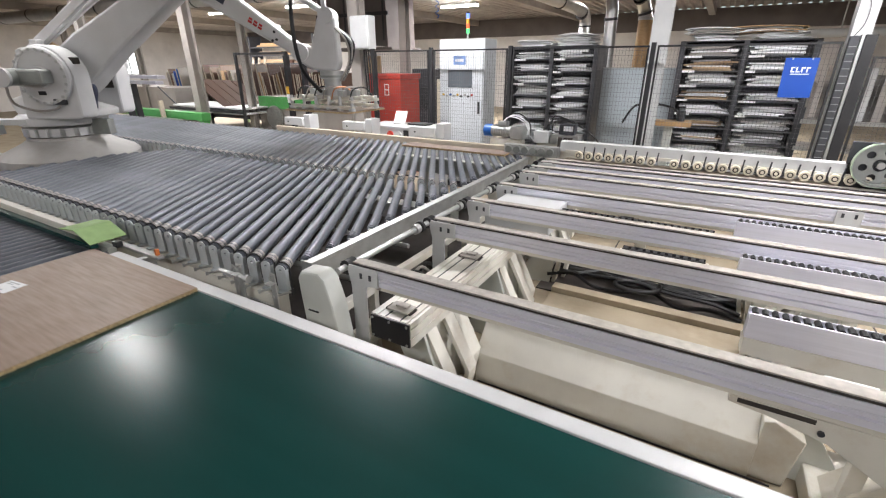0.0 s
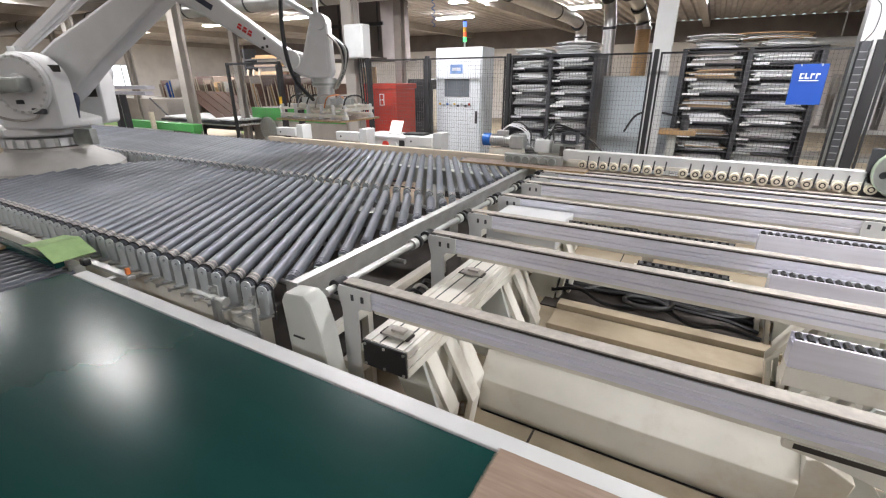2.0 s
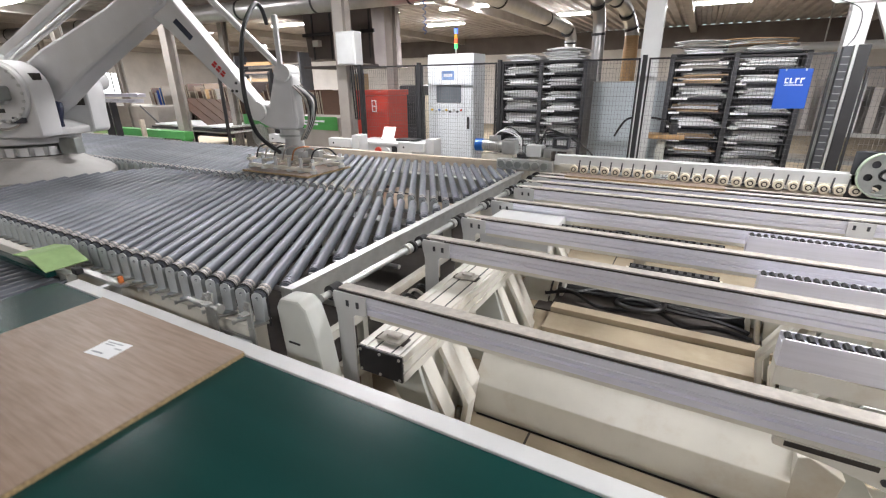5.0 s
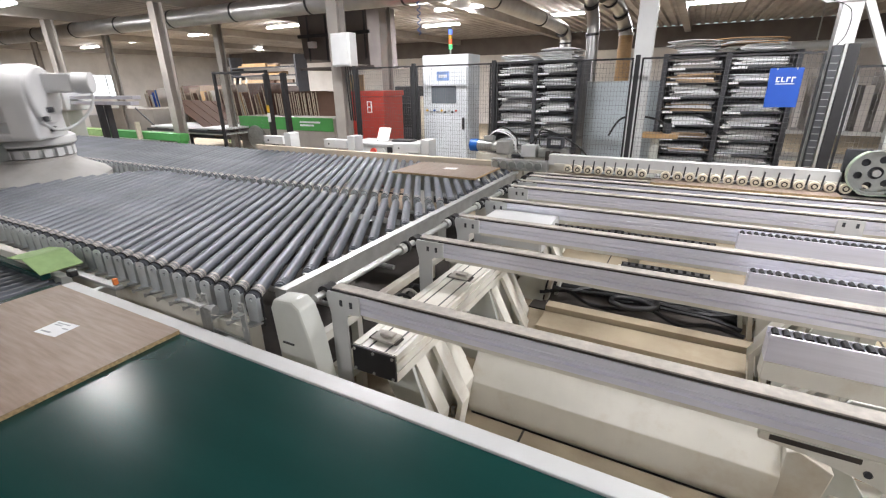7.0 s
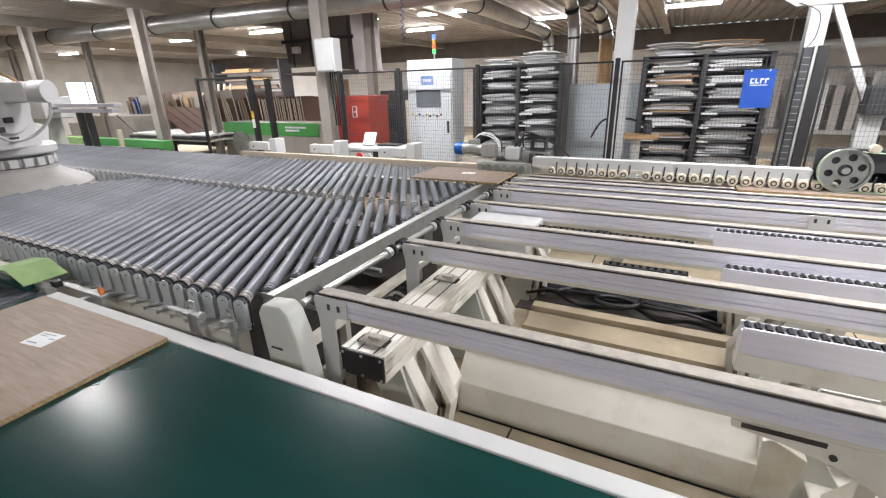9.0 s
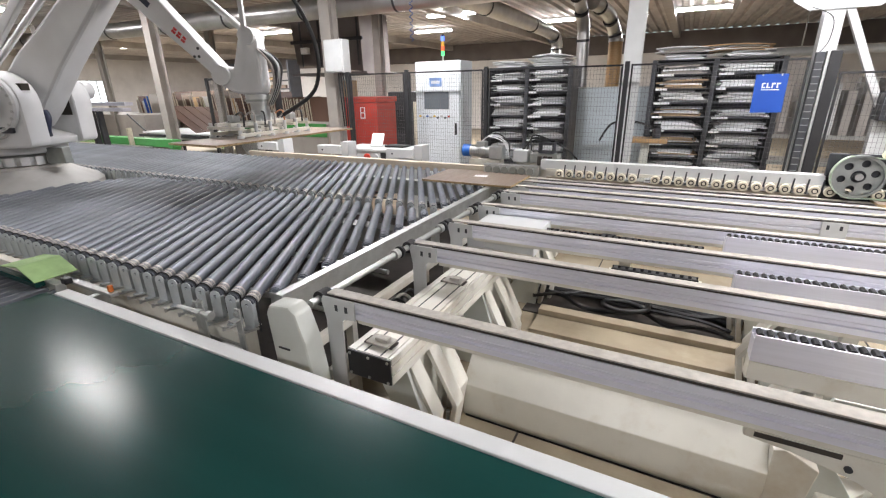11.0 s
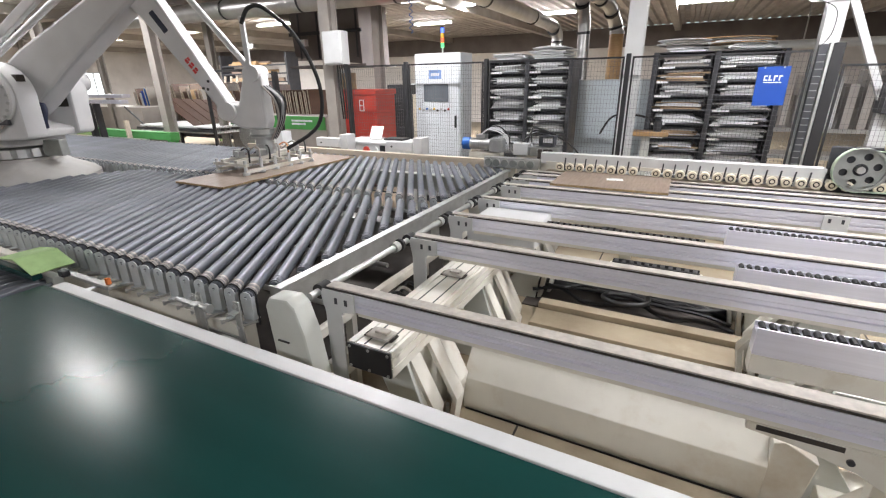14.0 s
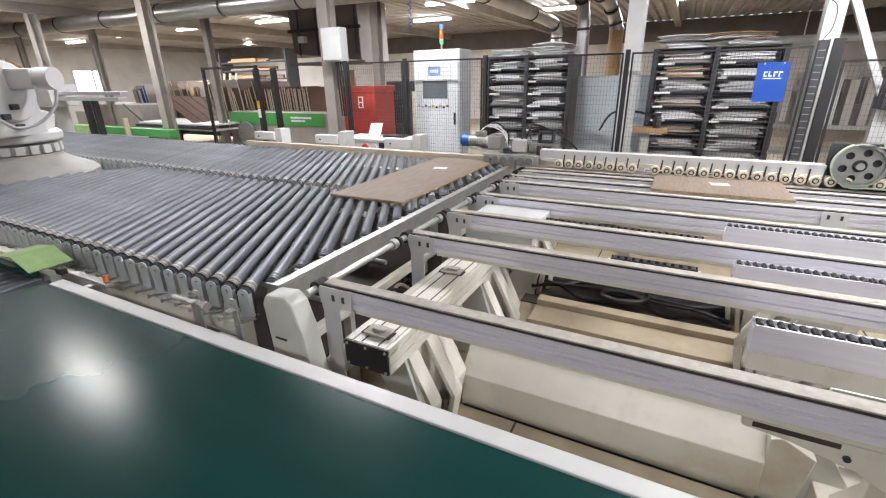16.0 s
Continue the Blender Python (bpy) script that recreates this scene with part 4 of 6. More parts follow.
def build_robot():
    t = thing("industrial_robot", ROBOT_AT, "white palletising robot arm with a suction gripper", "robot")
    P = {}
    bm = bmesh.new()
    lathe(bm, [(0.60, 0.80), (0.64, 0.84), (0.64, 0.93), (0.60, 0.97), (0.42, 1.06), (0.36, 1.10), (0.36, 1.13)], None, 48)
    part("base", bm, "cast_grey", t, "pale grey cast robot base")
    part("pedestal", bar(-0.45, 0.45, -0.45, 0.45, 0.101, 0.80, 0.01), "green", t, "green welded pedestal")
    bm = bmesh.new()
    lathe(bm, [(0.30, 1.13), (0.34, 1.14), (0.34, 1.22), (0.30, 1.24)], None, 40)
    part("bearing_ring", bm, "steel_zinc", t)
    block = mesh_of("clamp_block", bar(0.325, 0.370, -0.036, 0.036, 1.14, 1.225, 0.006), "robot_white")
    for k in range(20):
        part("clamp_block", block, "", t, at=pose(0, 0, 0, 0, 0, 18 * k))
    # turret: two cheeks with the lower arm between them
    bm = bmesh.new()
    lathe(bm, [(0.38, 1.25), (0.40, 1.27), (0.40, 1.33), (0.36, 1.36)], None, 40)
    prism(bm, [(-0.30, 1.33), (0.50, 1.33), (0.52, 1.40), (0.30, 1.46), (-0.10, 1.58), (-0.36, 1.50)], "y", -0.20, 0.20, 0.02)
    P["turret"] = part("turret", bm, "robot_white", t)
    tu = P["turret"]
    def cheek(y0, y1, big):
        bm = bmesh.new()
        pts = [(-0.02, 1.33), (0.54, 1.33)] + ([(0.57, 1.36)] if big else [])
        rr = 0.285 if big else 0.245
        pts += [(0.30 + rr * math.cos(radians(a)), 1.73 + rr * math.sin(radians(a))) for a in range(0, 181, 15)]
        prism(bm, pts, "y", y0, y1, 0.022)
        part("cheek", bm, "robot_white", tu)
    cheek(-0.42, -0.20, True)
    cheek(0.17, 0.38, True)
    part("far_gearbox", lathe(bmesh.new(), [(0.265, 0), (0.265, 0.03), (0.25, 0.045), (0.10, 0.045), (0.0, 0.06)], pose(0.30, 0.38, 1.73, -90, 0, 0), 40), "robot_white", tu)
    part("far_motor", box(rod(bmesh.new(), (0.22, 0.66, 1.84), (0.22, 0.80, 1.84), 0.10, 20), 0.12, 0.32, 0.42, 0.66, 1.75, 1.93, 0.015), "robot_white", tu, "white servo motor")
    for x, y, z in ((0.34, 0.445, 1.60), (0.44, 0.435, 1.52), (0.30, 0.405, 1.42)):
        part("far_plug", bar(x - 0.04, x + 0.04, y - 0.02, y + 0.01, z - 0.025, z + 0.025, 0.006), "rack_dark", tu)
    part("far_hose", tube(bmesh.new(), [(0.22, 0.78, 1.75), (0.24, 0.74, 1.60), (0.32, 0.62, 1.46), (0.44, 0.50, 1.42), (0.50, 0.42, 1.50)], 0.014, 7), "white_paint", tu)
    part("gearbox", lathe(bmesh.new(), [(0.265, 0), (0.265, 0.03), (0.25, 0.045), (0.235, 0.045), (0.225, 0.035), (0.10, 0.035), (0.09, 0.06), (0.0, 0.06)], pose(0.30, -0.42, 1.73, 90, 0, 0), 40), "robot_white", tu)
    for k in range(22):
        a = 2 * math.pi * k / 22
        part("bolt", rod(bmesh.new(), (0.30 + 0.242 * math.cos(a), -0.475, 1.73 + 0.242 * math.sin(a)), (0.30 + 0.242 * math.cos(a), -0.464, 1.73 + 0.242 * math.sin(a)), 0.014, 8), "steel_zinc", tu)
    part("recess", bar(0.50, 0.5705, -0.35, -0.27, 1.84, 1.90), "dust_shade_dark", tu)
    part("far_recess", bar(0.40, 0.53, 0.16, 0.168, 1.60, 1.80, 0.004), "dust_shade_dark", tu)
    bm = bmesh.new()
    rod(bm, (0.14, -0.46, 1.73), (0.14, -0.68, 1.73), 0.075, 20)
    box(bm, 0.10, 0.42, -0.60, -0.455, 1.665, 1.795, 0.02)
    part("motor", bm, "pulley_grey", tu, "grey servo motor")
    part("motor_cap", rod(bmesh.new(), (0.14, -0.68, 1.73), (0.14, -0.71, 1.73), 0.085, 20), "robot_white", tu)
    part("hose", tube(bmesh.new(), [(0.12, -0.66, 1.66), (0.08, -0.6, 1.5), (0.2, -0.5, 1.42), (0.36, -0.45, 1.44), (0.40, -0.43, 1.52)], 0.012, 7), "column", tu)
    part("connector", bar(0.34, 0.46, -0.46, -0.42, 1.47, 1.53, 0.012), "rack_dark", tu)
    part("connector", bar(0.22, 0.30, -0.46, -0.42, 1.56, 1.60, 0.008), "black", tu)
    part("lifting_lug", bar(0.20, 0.28, -0.36, -0.28, 2.005, 2.06, 0.01), "robot_white", tu)
    part("step_plate", bar(-0.55, -0.05, -0.40, -0.30, 1.27, 1.33, 0.008), "white_paint", tu)
    part("step_plate", bar(-0.50, -0.35, -0.42, -0.34, 1.18, 1.27, 0.008), "white_paint", tu)
    part("blue_cable", tube(bmesh.new(), [(0.44, -0.08, 1.68), (0.52, -0.12, 1.60), (0.50, -0.14, 1.48), (0.46, -0.1, 1.42)], 0.03, 8), "navy", tu, "dark blue cable sleeve")
    part("black_cable", tube(bmesh.new(), [(0.44, -0.15, 1.68), (0.49, -0.17, 1.60), (0.48, -0.18, 1.5)], 0.025, 8), "cable", tu)
    part("side_bracket", bar(0.36, 0.55, -0.1, 0.0, 1.14, 1.30, 0.01), "pulley_grey", tu)
    # lower arm along +x
    bm = bmesh.new()
    prism(bm, [(-0.20, -0.14), (-0.14, -0.20), (0.10, -0.20), (0.55, -0.15), (1.38, -0.125), (1.68, -0.12), (1.76, -0.04), (1.74, 0.10), (1.60, 0.15), (1.20, 0.15),
               (0.70, 0.20), (0.36, 0.24), (0.05, 0.24), (-0.16, 0.18)], "y", -0.13, 0.13, 0.03)
    P["lower_arm"] = part("lower_arm", bm, "robot_white", t)
    part("elbow_cap", rod(bmesh.new(), (1.60, -0.16, 0), (1.60, 0.16, 0), 0.11, 24), "robot_white", P["lower_arm"])
    # upper arm along +x
    bm = bmesh.new()
    prism(bm, [(-0.46, -0.06), (-0.36, -0.11), (0.0, -0.15), (0.30, -0.11), (1.10, -0.065), (1.30, -0.065), (1.37, -0.02), (1.34, 0.055), (1.15, 0.065), (0.45, 0.11), (0.0, 0.13), (-0.36, 0.10), (-0.46, 0.05)],
          "y", -0.085, 0.085, 0.024)
    P["upper_arm"] = part("upper_arm", bm, "robot_white", t)
    part("slot", bar(0.26, 0.46, -0.089, -0.084, -0.02, 0.03, 0.002), "navy", P["upper_arm"], "dark blue slot")
    part("wrist_cap", rod(bmesh.new(), (1.28, -0.12, 0), (1.28, 0.12, 0), 0.085, 24), "robot_white", P["upper_arm"])
    bars = bmesh.new()
    for k in range(3):
        x = 0.72 + k * 0.053
        box(bars, x, x + 0.040, -0.0885, -0.084, -0.026, -0.004)
        box(bars, x, x + 0.034, -0.0885, -0.084, 0.002, 0.022)
    part("maker_mark", bars, "red_letter", P["upper_arm"], "red maker's mark")
    for s in ((0.98, 0.03), (1.03, -0.02), (1.0, -0.05)):
        part("plug", rod(bmesh.new(), (s[0], -0.089, s[1]), (s[0], -0.084, s[1]), 0.013, 10), "black", P["upper_arm"])
    bm = bmesh.new()
    prism(bm, [(-0.10, -0.10), (0.10, -0.10), (0.40, -0.06), (0.44, 0.0), (0.40, 0.06), (0.10, 0.10), (-0.10, 0.10)], "y", -0.05, 0.05, 0.015)
    P["crank"] = part("crank", bm, "robot_white", t)
    P["push_rod"] = part("push_rod", box(rod(bmesh.new(), (0, -0.05, 0), (0, 0.05, 0), 0.055, 18), 0, 1.60, -0.03, 0.03, -0.04, 0.04, 0.01), "robot_white", t)
    P["tie_rod"] = part("tie_rod", rod(bmesh.new(), (0, 0, 0), (1.42, 0, 0), 0.030, 14), "robot_white", t)
    P["back_rod"] = part("back_rod", rod(bmesh.new(), (0, 0, 0), (1.62, 0, 0), 0.028, 14), "robot_white", t)
    bm = bmesh.new()
    prism(bm, [(-0.08, -0.06), (0.12, -0.08), (0.16, 0.38), (0.06, 0.44), (-0.02, 0.36)], "y", -0.06, 0.06, 0.015)
    P["elbow_lever"] = part("elbow_lever", bm, "robot_white", t)
    # wrist: a tilting housing with the flange below
    bm = bmesh.new()
    prism(bm, [(-0.09, -0.03), (-0.04, -0.08), (0.08, -0.15), (0.16, -0.17), (0.36, -0.17), (0.385, -0.10), (0.375, 0.30), (0.33, 0.39), (0.24, 0.39), (0.19, 0.30), (0.11, 0.05), (0.03, 0.07), (-0.06, 0.05)],
          "y", -0.085, 0.085, 0.022)
    P["wrist"] = part("wrist", bm, "robot_white", t)
    W = P["wrist"]
    bm = bmesh.new()
    prism(bm, [(0.19, -0.08), (0.34, -0.10), (0.34, 0.22), (0.27, 0.24)], "y", -0.089, -0.0835)
    part("recess", bm, "robot_white", W)
    part("pivot", rod(bmesh.new(), (0.29, -0.12, 0.33), (0.29, 0.12, 0.33), 0.075, 20), "robot_white", W)
    part("flange", rod(rod(bmesh.new(), (0.28, 0, -0.17), (0.28, 0, -0.25), 0.12, 24), (0.28, 0, -0.25), (0.28, 0, -0.32), 0.085, 24), "steel_zinc", W)
    part("flange_ring", rod(bmesh.new(), (0.28, 0, -0.215), (0.28, 0, -0.235), 0.13, 24), "pulley_grey", W)
    for k in range(7):
        part("hose", tube(bmesh.new(), [(0.37, -0.09 + 0.03 * k, 0.22), (0.47 + 0.02 * (k % 3), -0.09 + 0.03 * k, 0.10), (0.48, -0.07 + 0.025 * k, -0.08), (0.38, -0.06 + 0.02 * k, -0.27)], 0.011, 6),
             ("column", "cable", "steel_zinc", "cable", "steel_zinc", "cable", "column")[k], W)
    part("hose_mast", bar(0.26, 0.30, -0.12, -0.08, 0.36, 0.80, 0.004), "white_paint", W)
    # gripper: frame along its own x
    g = part("gripper", box(box(bmesh.new(), -0.45, 0.45, -0.11, -0.07, 0.10, 0.13, 0.004), -0.45, 0.45, 0.07, 0.11, 0.10, 0.13, 0.004), "cream_paint", t, "cream suction gripper frame")
    P["gripper"] = g
    swing = pose(0, 0, 0, 0, 0, -65.8) @ Matrix.Translation((-WRIST_OUT, 0, WRIST_UP))
    loop = [(0.28, -0.12, 0.74), (0.36, -0.12, 0.86), (0.50, -0.12, 0.86), (0.76, -0.12, 0.62), (0.92, -0.1, 0.22), (0.86, -0.08, -0.14), (0.52, -0.05, -0.36)]
    part("big_hose", tube(bmesh.new(), [swing @ Vector(p) for p in loop], 0.018, 9), "cable", g, "thick black hose")
    for x in (-0.43, -0.2, 0.0, 0.2, 0.40):
        part("cross_bar", bar(x - 0.02, x + 0.02, -0.22, 0.22, 0.075, 0.10, 0.003), "cream_paint", g)
    for x in (-0.43, -0.25, -0.08, 0.10, 0.25, 0.40):
        for y in (-0.19, 0.19):
            part("suction_post", rod(rod(bmesh.new(), (x, y, 0.0), (x, y, 0.13), 0.016, 10), (x, y, 0.0), (x, y, 0.025), 0.032, 12), "white_paint", g)
    for y in (-0.19, 0.19):
        part("lower_bar", bar(-0.44, 0.42, y - 0.018, y + 0.018, 0.012, 0.045, 0.004), "cream_paint", g)
    part("hub", rod(bmesh.new(), (0, 0, 0.10), (0, 0, 0.225), 0.09, 20), "steel_zinc", g)
    for x, y in ((-0.3, 0.02), (-0.12, -0.06), (0.16, 0.05), (0.32, -0.03), (0.24, -0.14), (-0.22, 0.14)):
        part("valve", bar(x - 0.04, x + 0.04, y - 0.03, y + 0.03, 0.13, 0.19, 0.006), "steel_zinc", g)
    for k in range(7):
        x = -0.36 + 0.12 * k
        part("air_line", tube(bmesh.new(), [(x, -0.17, 0.1), (x + 0.03, -0.14, 0.2), (x + 0.08, -0.02, 0.21), (x + 0.06, 0.12, 0.12)], 0.008, 6), "copper" if k == 4 else "column" if k % 2 else "cable", g)
    return t, P


ROBOT, ROBOT_PARTS = build_robot()


# ---- fence, cabinet, racks ----
FENCE_Y, FENCE_TOP = 4.45, 2.065


def fence_post(x, y=FENCE_Y, h=FENCE_TOP, s=0.05, mat="fence_black"):
    t = thing("fence_post", pose(x, y, 0), "black steel post of the safety fence", "fence post", "fence posts")
    part("post", bar(-s / 2, s / 2, -s / 2, s / 2, 0.012, h, 0.004), mat, t)
    part("foot_plate", bar(-0.07, 0.07, -0.05, 0.05, 0, 0.012), mat, t)
    return t


def mesh_panel(x0, x1, y=FENCE_Y, z0=0.15, z1=FENCE_TOP - 0.03, cell=0.05, bend=False):
    t = thing("mesh_fence", pose(x0, y, 0), "black welded wire mesh panel of the safety fence", "fence panel", "fence panels")
    w = x1 - x0
    for a, b, c, d in ((0, w, z0, z0 + 0.02), (0, w, z1 - 0.02, z1), (0, 0.02, z0 + 0.02, z1 - 0.02), (w - 0.02, w, z0 + 0.02, z1 - 0.02)):
        part("rim", bar(a, b, -0.01, 0.01, c, d), "fence_black", t)
    bm = bmesh.new()
    n = int(w / 0.035)
    for k in range(1, n):
        x = w * k / n
        box(bm, x - 0.0012, x + 0.0012, -0.0012, 0.0012, z0, z1)
    n = int((z1 - z0) / 0.05)
    for k in range(1, n):
        z = z0 + (z1 - z0) * k / n
        box(bm, 0, w, 0.0014, 0.0038, z - 0.0012, z + 0.0012)
    tagged(part("wire_mesh", bm, "wire", t, smooth=False), kind="stuff")
    part("lower_stub", bar(0.02, 0.05, -0.01, 0.01, 0, z0), "fence_black", t)
    return t


for x in (-3.378, -2.329, -1.11, 0.612):
    fence_post(x)
mesh_panel(-3.34, -2.37)
mesh_panel(-2.29, -1.15)
mesh_panel(-1.07, 0.57)
mesh_panel(0.655, 2.28)
mesh_panel(2.53, 4.6, z1=1.9)


def guide_post():
    t = thing("light_curtain_post", pose(2.41, FENCE_Y, 0), "dark slotted steel post with a pale front edge", "post")
    part("left_channel", bar(-0.10, -0.03, -0.04, 0.04, 0.012, 2.08, 0.004), "rack_dark", t)
    part("pale_edge", bar(-0.022, 0.004, -0.045, 0.02, 0.012, 2.09, 0.004), "steel_zinc", t)
    part("right_channel", bar(0.010, 0.10, -0.04, 0.04, 0.012, 2.09, 0.004), "fence_black", t)
    for k in range(30):
        part("rung", bar(-0.095, -0.035, -0.047, -0.0405, 0.1 + k * 0.065, 0.108 + k * 0.065), "pulley_grey", t)
    part("foot_plate", bar(-0.12, 0.12, -0.08, 0.08, 0, 0.012), "rack_dark", t)


guide_post()


def gantry():
    t = thing("white_gantry", pose(2.425, 4.75, 0), "white steel gantry column with a sloping brace", "gantry")
    part("column", bar(-0.08, 0.08, -0.08, 0.08, 0.0, 3.38, 0.006), "white_paint", t)
    part("head_plate", prism(bmesh.new(), [(-0.36, 2.56), (-0.22, 2.47), (0.32, 2.47), (0.44, 2.56), (0.44, 2.85), (-0.36, 2.85)], "y", -0.10, -0.082, 0.003), "white_paint", t)
    for x in (-0.26, -0.16, 0.26):
        part("bolt", rod(bmesh.new(), (x, -0.112, 2.60), (x, -0.101, 2.60), 0.012, 8), "rack_dark", t)
    bm = bmesh.new()
    box(bm, -0.033, 0.033, -0.03, 0.03, 0, 1.15, 0.004, pose(0.10, -0.045, 2.5, 0, 155, 0))
    part("brace", bm, "white_paint", t)
    part("lower_leg", bar(0.50, 0.68, -0.15, -0.05, 0.0, 1.45, 0.006), "white_paint", t)
    part("control_box", bar(0.5, 0.9, -0.25, -0.0, 1.45, 1.72, 0.01), "rack_dark", t)
    part("cable", tube(bmesh.new(), [(-0.2, -0.11, 2.5), (-0.02, -0.12, 2.4), (0.0, -0.1, 2.2), (-0.06, -0.1, 2.08)], 0.0035, 6), "cable", t)


gantry()


def sign():
    t = thing("hanging_sign", pose(1.997, FENCE_Y - 0.03, 1.52), "blue sign board with white lettering hung on the fence", "sign")
    bm = bmesh.new()
    prism(bm, [(-0.133, 0.0), (0.136, 0.004), (0.135, 0.374), (-0.139, 0.374)], "y", -0.004, 0.004, 0.001)
    part("board", bm, "blue", t)
    bars = bmesh.new()
    for k in range(4):
        x = -0.075 + k * 0.042
        box(bars, x, x + 0.012, -0.0065, -0.0045, 0.24, 0.29)
        if k != 1:
            box(bars, x + 0.012, x + 0.032, -0.0065, -0.0045, 0.275 if k != 0 else 0.28, 0.29)
        if k < 2:
            box(bars, x + 0.012, x + 0.032, -0.0065, -0.0045, 0.24, 0.252)
    part("mark", bars, "white_letter", t, "white maker's mark")
    part("line", bar(-0.075, 0.08, -0.0065, -0.0045, 0.22, 0.228), "white_letter", t)
    for x in (-0.08, 0.08):
        part("hook", bar(x - 0.006, x + 0.006, -0.006, 0.03, 0.355, 0.375), "steel_zinc", t)


sign()


def control_cabinet():
    t = thing("control_cabinet", pose(-1.99, 5.0, 0), "tall pale grey control cabinet with a screen", "control cabinet")
    part("plinth", bar(-0.36, 0.36, -0.24, 0.13, 0, 0.1), "rack_dark", t)
    part("body", bar(-0.372, 0.372, -0.25, 0.15, 0.10, 2.03, 0.01), "cabinet_white", t)
    part("top_box", bar(-0.372, 0.372, -0.25, 0.15, 2.032, 2.18, 0.01), "cabinet_white", t)
    part("door", bar(-0.355, 0.355, -0.268, -0.252, 0.14, 2.01, 0.005), "cabinet_white", t, "pale grey steel door")
    part("screen", bar(-0.218, 0.188, -0.276, -0.27, 1.523, 1.764, 0.003), "screen", t, "dark screen")
    part("display", bar(-0.123, 0.077, -0.276, -0.27, 1.835, 1.956, 0.003), "display", t, "small blue display")
    part("display_text", bar(-0.09, 0.045, -0.278, -0.276, 1.875, 1.915), "white_letter", t)
    for k in range(9):
        part("button", rod(bmesh.new(), (-0.29 + 0.06 * k, -0.285, 1.42 - 0.02 * (k % 2)), (-0.29 + 0.06 * k, -0.27, 1.42 - 0.02 * (k % 2)), 0.016, 10),
             ("amber", "steel_zinc", "blue_motor", "steel_zinc", "amber", "black", "steel_zinc", "black", "red")[k], t)
    part("handle", bar(0.29, 0.32, -0.29, -0.27, 1.16, 1.33, 0.004), "black", t)
    part("side_door", bar(0.374, 0.380, -0.2, 0.11, 0.2, 1.98), "cabinet_white", t)


control_cabinet()


def signal_tower():
    t = thing("signal_tower", pose(-2.0, 4.95, 2.18), "signal tower with blue, amber, red and green lamps", "signal lamp")
    part("pole", rod(bmesh.new(), (0, 0, 0), (0, 0, 0.08), 0.012, 10), "steel_zinc", t)
    for k, m in enumerate(("green_glow", "red_glow", "amber", "blue_glow")):
        part("lens", rod(bmesh.new(), (0, 0, 0.08 + k * 0.065), (0, 0, 0.143 + k * 0.065), 0.026, 14), m, t)
    part("cap", rod(bmesh.new(), (0, 0, 0.34), (0, 0, 0.36), 0.026, 14, 0.015), "black", t)


signal_tower()


def stack_rack(x, y, w, h, cols, shelves, mats, seed):
    t = thing("storage_rack", pose(x, y, 0), "dark steel rack of shelves filled with stacked foil and cut parts", "rack", "storage racks")
    rnd = random.Random(seed)
    cw = w / cols
    for c in range(cols + 1):
        for yy in (0, 0.6):
            part("upright", bar(c * cw - 0.025, c * cw + 0.025, yy - 0.025, yy + 0.025, 0, h, 0.003), "rack_dark", t)
    part("back_panel", bar(0.0, w, 0.63, 0.64, 0.05, h), "rack_dark", t)
    part("side_panel", bar(-0.032, -0.026, 0, 0.62, 0.05, h), "rack_dark", t)
    part("side_panel", bar(w + 0.026, w + 0.032, 0, 0.62, 0.05, h), "rack_dark", t)
    step = (h - 0.05) / shelves
    for s in range(shelves + 1):
        z = 0.05 + s * step
        for c in range(cols):
            part("shelf", bar(c * cw + 0.026, (c + 1) * cw - 0.026, -0.02, 0.62, z - 0.012, z, 0.002), "rack_dark", t)
            if rnd.random() < 0.75 and s < shelves:
                part("shelf_label", bar(c * cw + 0.04, c * cw + 0.04 + rnd.uniform(0.1, 0.2), -0.024, -0.0205, z - 0.022, z + 0.004), "paper", t)
    return t


def sheet_stack(x, y, z, w, d, h, mat, seed, bow=0.0):
    """A loose pile of thin sheets, each a little turned and sagging at its ends."""
    t = thing("sheet_stack", pose(x, y, z), "loose pile of pale thin sheets and offcuts on a rack shelf", "sheet pile", "sheet piles")
    rnd = random.Random(seed)
    n = 6
    for k in range(n):
        bm = bmesh.new()
        ww, dd = w * rnd.uniform(0.68, 1.06), d * rnd.uniform(0.7, 1.0)
        z0, z1 = h * k / n, h * (k + 1) / n - 0.002
        pts = 7
        droop = rnd.uniform(0.0, 0.006) if k > 1 else 0.0
        skew = rnd.uniform(-0.006, 0.006) if k else 0.0
        up = [(u * ww / 2, z1 + bow * (1 - u * u) - droop * abs(u) ** 3 + skew * u) for u in [i / (pts - 1) * 2 - 1 for i in range(pts)]]
        lo = [(u, max(0.0, q - (z1 - z0))) for u, q in up]
        prism(bm, lo + up[::-1], "y", -dd / 2, dd / 2)
        part("sheet", bm, rnd.choice((mat, mat, "paper", "paper", "white_paint")), t, at=pose(rnd.uniform(-0.05, 0.05), 0, 0, 0, 0, rnd.uniform(-7, 7)), smooth=False)
    return t


